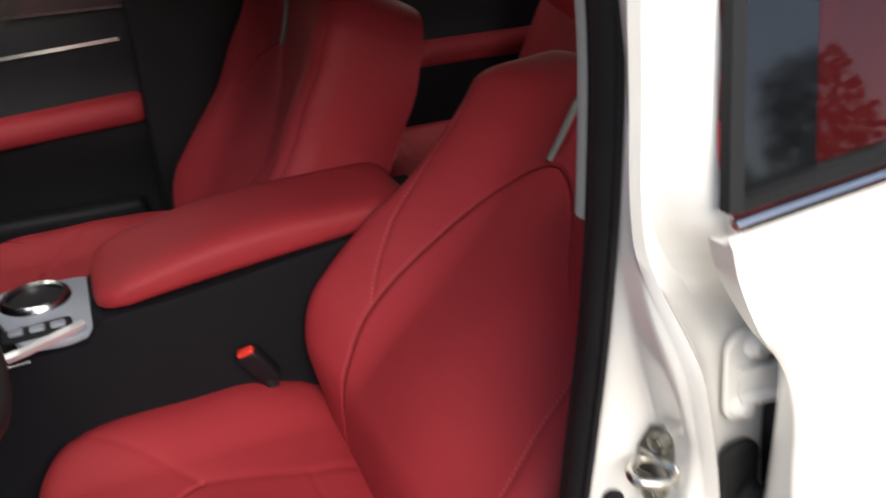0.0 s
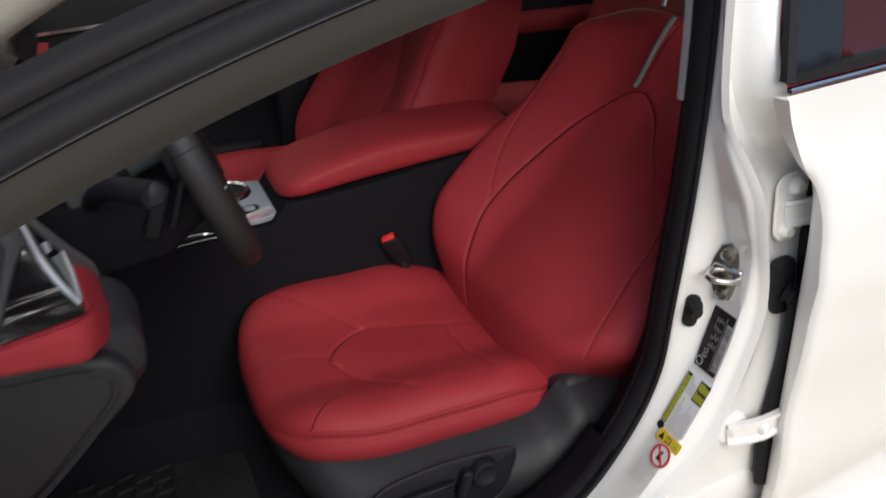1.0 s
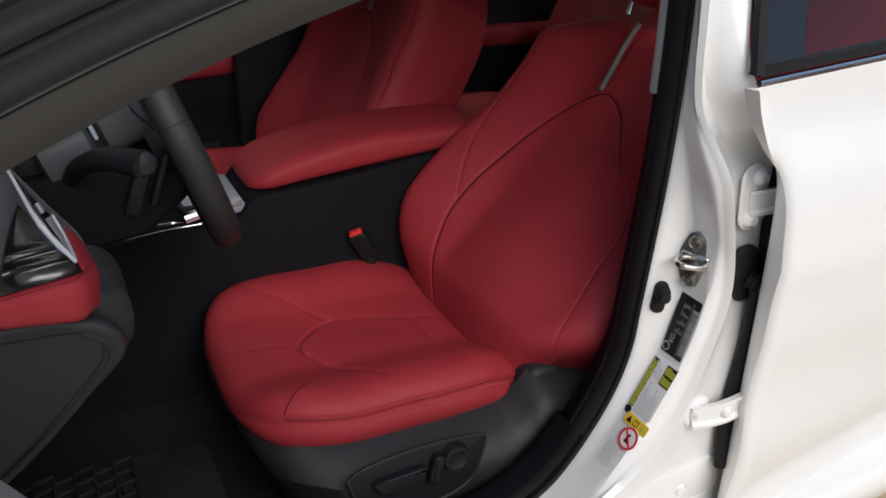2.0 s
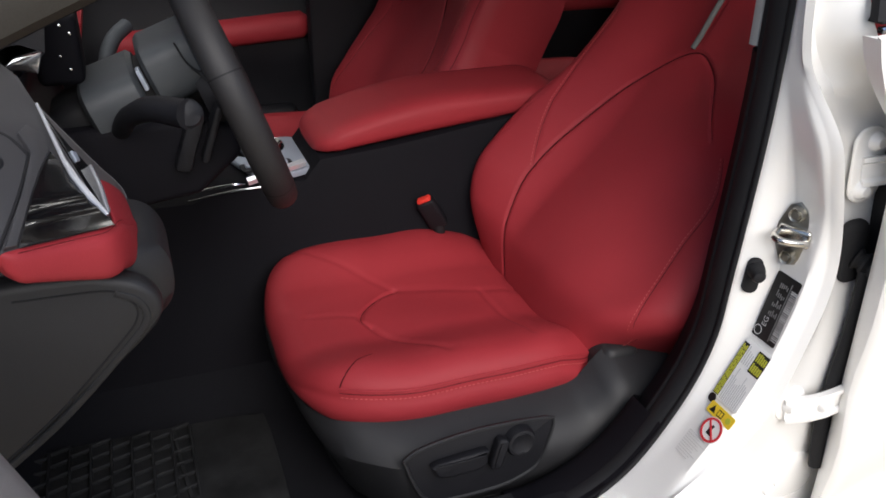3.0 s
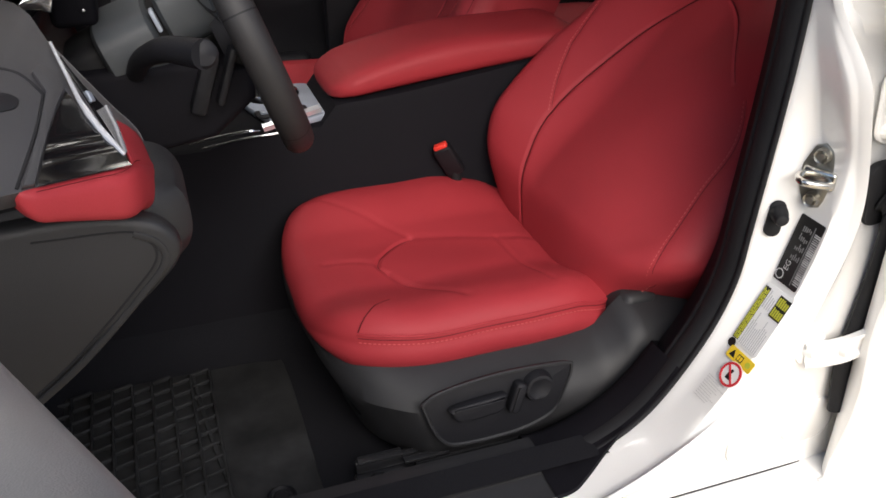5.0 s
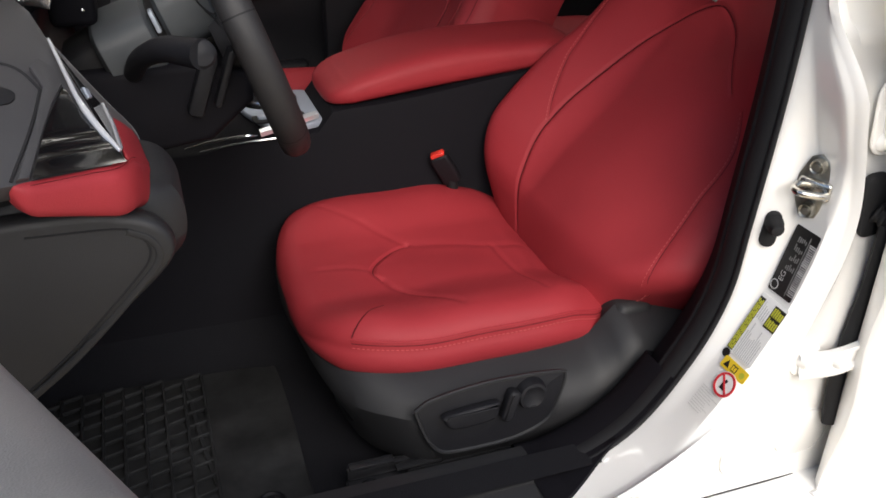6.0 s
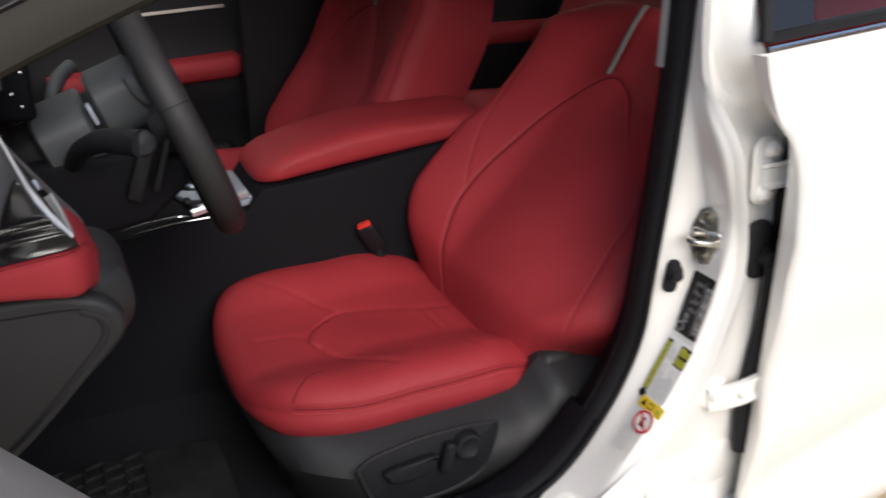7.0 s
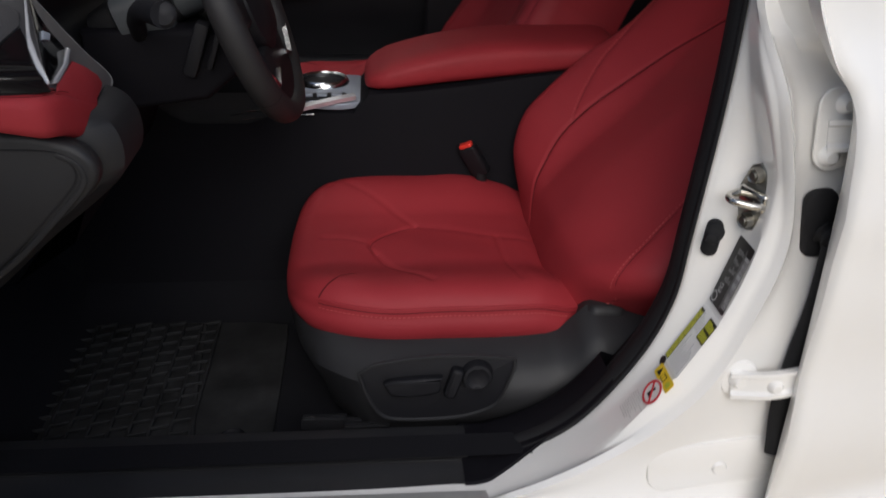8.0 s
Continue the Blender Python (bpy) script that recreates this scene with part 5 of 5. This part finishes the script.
# ---- steering wheel and column ----
wheel = thing("steering_wheel", (-0.56, 0.57, 0.9), "black leather steering wheel on its column", "steering wheel")
TW = radians(19.5)
wu, wn_ = Vector((-math.sin(TW), 0, math.cos(TW))), Vector((math.cos(TW), 0, math.sin(TW)))
MW = basis((-0.560, 0.556, 0.931), Vector((0, 1, 0)), wu, wn_)
ringP = []
for t in np.linspace(0, 2 * math.pi, 72, endpoint=False):
    rad = Vector((math.cos(t), math.sin(t), 0))
    ringP.append([tuple(MW @ (rad * (0.176 + 0.0195 * math.cos(b)) + Vector((0, 0, 0.0225 * math.sin(b))))) for b in np.linspace(0, 2 * math.pi, 16, endpoint=False)])
rimw = part("rim", grid(ringP, close_u=True, close_v=True), RIM_LEATHER, wheel, "black leather rim")
for t in (0.35, math.pi - 0.35, -0.7, math.pi + 0.7):
    band = [[tuple(MW @ (Vector((math.cos(t + d), math.sin(t + d), 0)) * (0.176 + 0.0197 * math.cos(b)) + Vector((0, 0, 0.0227 * math.sin(b))))) for b in np.linspace(0, 2 * math.pi, 16, endpoint=False)] for d in (-0.006, 0.006)]
    part("rim_seam", grid(band, close_v=True), RUBBER, rimw)
part("hub", moved(spin([(0.0, 0.03), (0.05, 0.028), (0.075, 0.015), (0.082, -0.01), (0.07, -0.04), (0.0, -0.04)], 32), MW), BLACK_PLASTIC, wheel)
for ang, w in ((0.05, 0.05), (math.pi - 0.05, 0.05), (-math.pi / 2, 0.20)):
    d = Vector((math.cos(ang), math.sin(ang), 0))
    q = Vector((-d.y, d.x, 0))
    part("spoke", moved(box((0, 0, 0), (0.105, w, 0.022), 0.008, 3), MW @ basis(d * 0.112, d, q, Vector((0, 0, 1)))), BLACK_PLASTIC, wheel)
for sgn in (1, -1):
    part("spoke_trim", sweep([tuple(MW @ Vector((sgn * x, y, 0.014))) for x, y in ((0.055, -0.10), (0.10, -0.115), (0.15, -0.075))], [(-0.004, -0.003), (0.004, -0.003), (0.004, 0.003), (-0.004, 0.003)], (0, 0, 1)), CHROME, wheel)
column = thing("steering_column", (-0.72, 0.565, 0.86), "grey plastic steering column shroud with stalks", "steering column")
COL = basis((-0.704, 0.565, 0.923), wn_, Vector((0, 1, 0)), wu)


def shroud(s0, s1, u0, u1, w0, w1, h0, h1, low=0.6):
    """A rounded sleeve along the column: s along it, u up from it."""
    rows = []
    for k in np.linspace(0, 1, 14):
        e = min(1.0, 0.90 + min(k, 1 - k) * 1.6)
        s, uc, w, h = s0 + (s1 - s0) * k, u0 + (u1 - u0) * k, (w0 + (w1 - w0) * k) * e, (h0 + (h1 - h0) * k) * e
        r = []
        for t in np.linspace(0, 2 * math.pi, 40, endpoint=False):
            c, d = math.copysign(abs(math.cos(t)) ** 0.55, math.cos(t)), math.copysign(abs(math.sin(t)) ** (0.42 if math.sin(t) > 0 else low), math.sin(t))
            r.append(tuple(COL @ Vector((s, w * c * (1.0 if d > 0 else 1.0 + 0.10 * d), uc + h * d))))
        rows.append(r)
    g = grid(rows, close_v=True)
    g[1].append(tuple(range(39, -1, -1)))
    g[1].append(tuple(range(len(g[0]) - 40, len(g[0]))))
    return g


part("column_cover", shroud(-0.044, 0.034, -0.004, -0.004, 0.090, 0.086, 0.052, 0.052, 0.75), SHROUD, column, "grey moulded lower column cover")
part("column_shroud", shroud(0.046, 0.118, 0.018, 0.020, 0.078, 0.074, 0.046, 0.046), SHROUD, column, "grey moulded shroud behind the wheel")
part("wheel_back", shroud(0.1195, 0.160, 0.022, 0.010, 0.074, 0.060, 0.046, 0.044), SHROUD, column, "grey back cover of the wheel hub")
part("column_neck", shroud(-0.09, 0.16, -0.004, 0.012, 0.066, 0.056, 0.036, 0.034), RUBBER, column)
part("shroud_clip", moved(box((0.040, -0.070, 0.030), (0.006, 0.02, 0.030), 0.002), COL), SILVER, column)
part("shroud_crease", moved(sweep(smooth_path([(0.098, -0.0765, 0.058), (0.101, -0.0775, 0.030), (0.110, -0.0765, 0.012), (0.119, -0.0755, 0.010)], 14), circle(0.0012, 6), (0, 1, 0)), COL), RUBBER, column)
part("shroud_crease", moved(sweep(smooth_path([(0.104, -0.0775, 0.020), (0.112, -0.0765, 0.000), (0.117, -0.0750, -0.018)], 12), circle(0.0012, 6), (0, 1, 0)), COL), RUBBER, column)
part("lower_cover", moved(prism([(-0.80, 0.905), (-0.62, 0.910), (-0.560, 0.893), (-0.560, 0.850), (-0.62, 0.800), (-0.80, 0.775)], 0.18, 0.012, 3), basis((0, 0.655, 0), (1, 0, 0), (0, 0, 1), (0, -1, 0))), CONSOLE_BLACK, column, "black lower column cover")
part("adjust_lever", box((-0.628, 0.470, 0.882), (0.022, 0.03, 0.085), 0.006, rot=Euler((0, 0.35, 0)).to_matrix()), BLACK_PLASTIC, column)
part("key_cover", box((-0.598, 0.475, 0.890), (0.010, 0.04, 0.080), 0.004, rot=Euler((0, 0.35, 0)).to_matrix()), BLACK_PLASTIC, column)
stalk_path = smooth_path([(-0.712, 0.480, 0.902), (-0.700, 0.43, 0.934), (-0.672, 0.37, 0.960), (-0.633, 0.312, 0.967)], 16)
st = part("turn_stalk", sweep(stalk_path, circle(0.0165, 12), (0, 0, 1), scale=np.concatenate([np.linspace(0.75, 0.85, 8), np.linspace(0.9, 1.1, 8)])), BLACK_PLASTIC, column, "black indicator stalk")
part("stalk_tip", moved(spin([(0.0, 0.004), (0.013, 0.0032), (0.0165, 0.0)], 14), basis(Vector(stalk_path[-1]), Vector((1, 0, 0)), Vector((0, 0.2, 1)).normalized(), Vector((0, -1, 0.1)).normalized())), BLACK_PLASTIC, st)
part("wiper_stalk", sweep(smooth_path([(-0.700, 0.62, 0.925), (-0.722, 0.70, 0.935), (-0.708, 0.735, 0.966), (-0.685, 0.765, 0.980)], 12), circle(0.012, 10), (0, 0, 1)), SHROUD, column)
part("knee_cover", grid([[(x, y, z) for x, z in ((-0.80, 0.86), (-0.77, 0.80), (-0.765, 0.72), (-0.80, 0.64), (-0.90, 0.57))] for y in np.linspace(0.31, 0.80, 12)]), CONSOLE_BLACK, column)

# ---- far doors seen from inside ----
far = thing("passenger_door", (-0.5, 1.73, 0.35), "closed passenger door with black trim, red armrest and chrome strip", "car door")
panel = []
for x in np.linspace(-0.98, -0.15, 20):
    panel.append([(x, y, z) for y, z in ((1.80, 1.07), (1.765, 0.985), (1.750, 0.94), (1.748, 0.88), (1.752, 0.79), (1.735, 0.76), (1.735, 0.66), (1.752, 0.63), (1.755, 0.50), (1.74, 0.36))])
part("door_panel", grid(panel), BLACK_PLASTIC, far, "black door trim panel")
arm_rows = []
for x in np.linspace(-0.72, -0.200, 30):
    e = min(1.0, math.sqrt(max(0.0, 1 - (1 - min((-0.200 - x) / 0.02 + 0.1, 1)) ** 2)) + 0.2)
    arm_rows.append([(x, 1.755 - 0.062 * e * max(0.0, math.cos(t)) ** 0.5, 0.760 + 0.017 * (x + 0.20) / 0.3 + 0.036 * e * math.sin(t)) for t in np.linspace(-math.pi / 2, math.pi / 2, 16)])
part("armrest", grid(arm_rows), RED, far, "red leather door armrest", angle=60)
part("chrome_strip", sweep([(x, 1.742, 0.926 + 0.055 * (x + 0.2)) for x in np.linspace(-0.9, -0.232, 14)], [(-0.004, -0.0045), (0.004, -0.0045), (0.004, 0.0045), (-0.004, 0.0045)]), CHROME, far)
part("door_pocket", box((-0.55, 1.72, 0.47), (0.6, 0.06, 0.14), 0.02, 3), BLACK_PLASTIC, far)
far2 = thing("rear_passenger_door", (0.6, 1.73, 0.35), "closed rear door with black trim and red armrest", "car door")
part("door_panel", grid([[(x, y, z) for y, z in ((1.79, 0.99), (1.75, 0.95), (1.748, 0.84), (1.735, 0.80), (1.735, 0.72), (1.752, 0.68), (1.755, 0.40))] for x in np.linspace(0.12, 1.15, 10)]), BLACK_PLASTIC, far2)
part("armrest", grid([[(x, 1.755 - 0.05 * max(0.0, math.cos(t)) ** 0.5, 0.785 + 0.036 * math.sin(t)) for t in np.linspace(-math.pi / 2, math.pi / 2, 12)] for x in np.linspace(0.40, 0.95, 16)]), RED, far2, "red leather door armrest", angle=60)

# ---- driver's door, wide open ----
door = thing("driver_door", (-0.88, 0.0, 0.3), "wide open white driver door with window lowered", "car door")
T0, T1 = np.array((-0.850, -0.045, 0.868)), np.array((-0.650, -0.576, 1.044))
along = (T1 - T0) / np.linalg.norm(T1[:2] - T0[:2])
outw = np.array((along[1], -along[0], 0.0))      # away from the cabin
belt_path = np.array([T0 + along * s for s in np.linspace(0.0, 1.02, 30)])
trim = []
for p in belt_path:
    trim.append([tuple(p + outw * o + np.array((0, 0, h))) for o, h in ((0.030, -0.20), (0.004, -0.10), (-0.004, -0.035), (0.0, -0.010), (0.010, 0.006), (0.030, 0.016), (0.060, 0.020), (0.082, 0.018))])
part("door_top_trim", grid(trim), DOOR_TRIM, door, "grey vinyl door top trim", angle=60)
part("glass_seal", sweep(belt_path + outw * 0.094 + np.array((0, 0, 0.016)), circle(0.011, 8)), RUBBER, door)
skin = []
for p in belt_path:
    skin.append([tuple(p + outw * o + np.array((0, 0, h))) for o, h in ((0.106, 0.012), (0.125, -0.02), (0.150, -0.14), (0.155, -0.30))] + [tuple(np.array((*(p + outw * 0.145)[:2], 0.33))), tuple(np.array((*(p + outw * 0.06)[:2], 0.31)))])
part("door_skin", grid(skin), WHITE, door, "white painted outer skin")
part("inner_panel", grid([[tuple(p + outw * 0.03 + np.array((0, 0, -0.20))), tuple(p + outw * -0.01 + np.array((0, 0, -0.24))), tuple(np.array((*(p + outw * 0.0)[:2], 0.5))), tuple(np.array((*(p + outw * 0.04)[:2], 0.33)))] for p in belt_path]), BLACK_PLASTIC, door)
# window frame: sloping front post, its lower edge one long bow
bow = [np.array(q) for q in ((-1.05, -0.309, 0.986), (-0.763, -0.297, 1.264), (-0.174, -0.246, 1.325))]
band = np.array([bow[0] * (1 - s) ** 2 + bow[1] * 2 * s * (1 - s) + bow[2] * s * s for s in np.linspace(0, 0.97, 60)])
band[:, 2] += 11.0 * np.clip(np.linspace(0, 0.97, 60) - 0.812, 0, 1) ** 2     # it turns up to the roof
tan = np.gradient(band, axis=0)
tan /= np.linalg.norm(tan, axis=1)[:, None]


def band_strip(a0, a1, d0, d1, bulge=0.0, n=6, lo=0, hi=60):
    """A strip of the frame: a up and away from its lower edge, d towards the cabin's outside."""
    rows = []
    for p, t in zip(band[lo:hi], tan[lo:hi]):
        c = np.array((0.0, -0.96, 0.28))
        c = c - t * (c @ t)
        c /= np.linalg.norm(c)
        u = np.cross(t, c)
        if u[2] < 0:
            u = -u
        rows.append([tuple(p + u * (a0 + (a1 - a0) * k) + c * (d0 + (d1 - d0) * k + bulge * math.sin(math.pi * k))) for k in np.linspace(0, 1, n)])
    return grid(rows)


CORNER = 16
part("frame_trim", band_strip(0.0, 0.022, 0.0, 0.004, 0.004, lo=CORNER), FRAME_CLOTH, door, "taupe cloth frame trim")
part("frame_corner", band_strip(0.0, 0.022, 0.0, 0.004, 0.004, hi=CORNER + 1), BLACK_PLASTIC, door, "black plastic corner of the window frame")
part("frame_bead", band_strip(0.022, 0.025, 0.003, 0.003, 0.004), SEAL_GREY, door, "grey rubber bead")
part("window_frame", band_strip(0.025, 0.043, 0.001, -0.003, 0.003), FRAME_BROWN, door, "black window frame")
part("frame_groove", band_strip(0.043, 0.048, -0.009, -0.009, 0.0), RUBBER, door)
part("frame_flange", band_strip(0.048, 0.066, -0.004, -0.010, 0.004), FRAME_BROWN, door)
part("frame_back", band_strip(0.0, 0.066, -0.03, -0.034), BLACK_PLASTIC, door)
part("run_channel", band_strip(0.0, 0.0005, 0.0, -0.03), FRAME_CLOTH, door)
part("frame_top", band_strip(0.066, 0.0662, -0.010, -0.034), RUBBER, door)

part("frame_foot", sweep(smooth_path([(-0.868, -0.055, 0.845), (-0.93, -0.14, 0.885), (-1.0, -0.25, 0.925), (-1.052, -0.338, 0.985)], 14), [(-0.02, -0.014), (0.02, -0.014), (0.02, 0.014), (-0.02, 0.014)]), BLACK_PLASTIC, door, "black corner of the window frame")

# ---- floor mat ----
mat = thing("floor_mat", (-0.75, 0.46, 0.262), "black rubber floor mat with a waffle tread", "floor mat")
mat_out = [tuple(q) for q in smooth_path([(-0.545, 0.30), (-0.545, 0.62), (-0.57, 0.662), (-0.70, 0.672), (-0.94, 0.672), (-0.965, 0.64), (-0.965, 0.30), (-0.94, 0.262), (-0.62, 0.262), (-0.56, 0.266), (-0.545, 0.30)], 80)[:-1]]
part("mat_sheet", moved(prism(mat_out, 0.006, 0.002), pose(0, 0, 0.2615)), MAT_RUBBER, mat)
ribs = []
cell = 0.034
for i in range(9):
    x0 = -0.955 + i * cell
    ribs.append(box((x0, 0.467, 0.2715), (0.006, 0.39, 0.008), 0.0015, 1))
for i in range(8):
    x0 = -0.955 + i * cell
    for j in range(12):
        y0 = 0.272 + (j + (0.5 if i % 2 else 0.0)) * cell
        if y0 < 0.665:
            ribs.append(box((x0 + cell / 2, y0, 0.2715), (cell, 0.006, 0.008), 0.0015, 1, rot=Euler((0, 0, 0.25)).to_matrix()))
part("waffle_ribs", join(*ribs), MAT_RUBBER, mat, "raised waffle tread")
part("mat_border", moved(sweep(smooth_path([(-0.672, 0.27, 0), (-0.682, 0.35, 0), (-0.70, 0.50, 0), (-0.712, 0.66, 0)], 24), [(-0.004, 0), (0.004, 0), (0.003, 0.006), (-0.003, 0.006)]), pose(0, 0, 0.2675)), MAT_RUBBER, mat)
part("mat_clip", moved(spin([(0.0, 0.006), (0.010, 0.007), (0.013, 0.004), (0.017, 0.004), (0.020, 0.008), (0.023, 0.007), (0.025, 0.0)], 28), pose(-0.61, 0.305, 0.2675)), BLACK_PLASTIC, mat)

# ---- tiled floor ----
tile_mesh = mesh_of("tile", box((0, 0, 0), (0.596, 0.596, 0.012), 0.002, 1), TILE, soft=False)
ang = 36.0
for i in range(-8, 9):
    for j in range(-8, 9):
        m = pose(0.80, 0.02, 0, 0, 0, ang) @ pose(0.3 + i * 0.6, 0.3 + j * 0.6, -0.006)
        t = new("tile", tile_mesh)
        t.parent = ground
        t.matrix_basis = m
rest = []
for i in range(-24, 25):
    for j in range(-24, 25):
        if abs(i) > 8 or abs(j) > 8:
            m = pose(0.80, 0.02, 0, 0, 0, ang) @ pose(0.3 + i * 0.6, 0.3 + j * 0.6, 0)
            rest.append(([tuple(m @ Vector(p)) for p in ((-0.298, -0.298, 0), (0.298, -0.298, 0), (0.298, 0.298, 0), (-0.298, 0.298, 0))], [(0, 1, 2, 3)]))
part("far_tiles", join(*rest), TILE, ground, soft=False)["kind"] = "stuff"

# ---- open side: building and trees across the forecourt ----
STUCCO = material("pale_stucco", (0.52, 0.48, 0.40), rough=0.85, var=0.08, scale=6, stain=0.15, stain_scale=0.5)
FASCIA = material("dark_red_fascia", (0.14, 0.02, 0.022), rough=0.5, var=0.08, scale=5)
SHADE = material("shop_front_glass", (0.02, 0.022, 0.024), rough=0.15, var=0.05)
BARK = material("bark", (0.10, 0.075, 0.05), rough=0.9, var=0.3, scale=20)
LEAF = material("tree_leaf", (0.055, 0.085, 0.03), rough=0.7, var=0.35, scale=9)
shop = thing("shop_building", (3.0, -17.0, 0.0), "low pale building with a dark red fascia across the forecourt", "building")
part("wall", box((6.0, -18.0, 1.7), (44.0, 2.0, 3.4)), STUCCO, shop, soft=False)
part("fascia", box((6.0, -16.7, 2.7), (44.0, 0.4, 0.9), 0.03), FASCIA, shop, soft=False)
part("canopy", box((6.0, -16.2, 3.35), (45.0, 2.6, 0.35), 0.05), STUCCO, shop, soft=False)
for i in range(9):
    part("shop_window", box((-13.0 + 4.7 * i, -16.96, 1.15), (3.4, 0.12, 2.1), 0.03), SHADE, shop, soft=False)
rt = random.Random(11)
for i in range(6):
    x, h = -10 + 6.3 * i + rt.uniform(-1, 1), rt.uniform(6.5, 9.0)
    tree = thing("tree", (x, -24.0, 0.0), "leafy green tree behind the building", "tree", "trees behind the building")
    part("trunk", sweep(smooth_path([(x, -24, 0), (x + 0.1, -24, h * 0.3), (x - 0.1, -24.1, h * 0.75)], 10), circle(0.22, 8), (1, 0, 0), scale=np.linspace(1, 0.4, 10)), BARK, tree)
    v, f = [], []
    for c in range(1400):
        a, r, k = rt.uniform(0, 6.283), 2.6 * math.sqrt(rt.random()), rt.random()
        p = Vector((x + r * math.cos(a) * (1 - 0.4 * k), -24 + r * math.sin(a) * (1 - 0.4 * k), h * (0.42 + 0.6 * k) + rt.gauss(0, 0.2)))
        m = Matrix.Translation(p) @ Euler((rt.uniform(0, 6), rt.uniform(0, 6), rt.uniform(0, 6))).to_matrix().to_4x4()
        q, s_ = len(v), rt.uniform(0.14, 0.3)
        v += [tuple(m @ Vector(w)) for w in ((-s_, 0, 0), (0, -s_ * 0.5, 0.05), (s_, 0, 0), (0, s_ * 0.5, 0.05))]
        f.append((q, q + 1, q + 2, q + 3))
    part("crown", (v, f), LEAF, tree, soft=False)
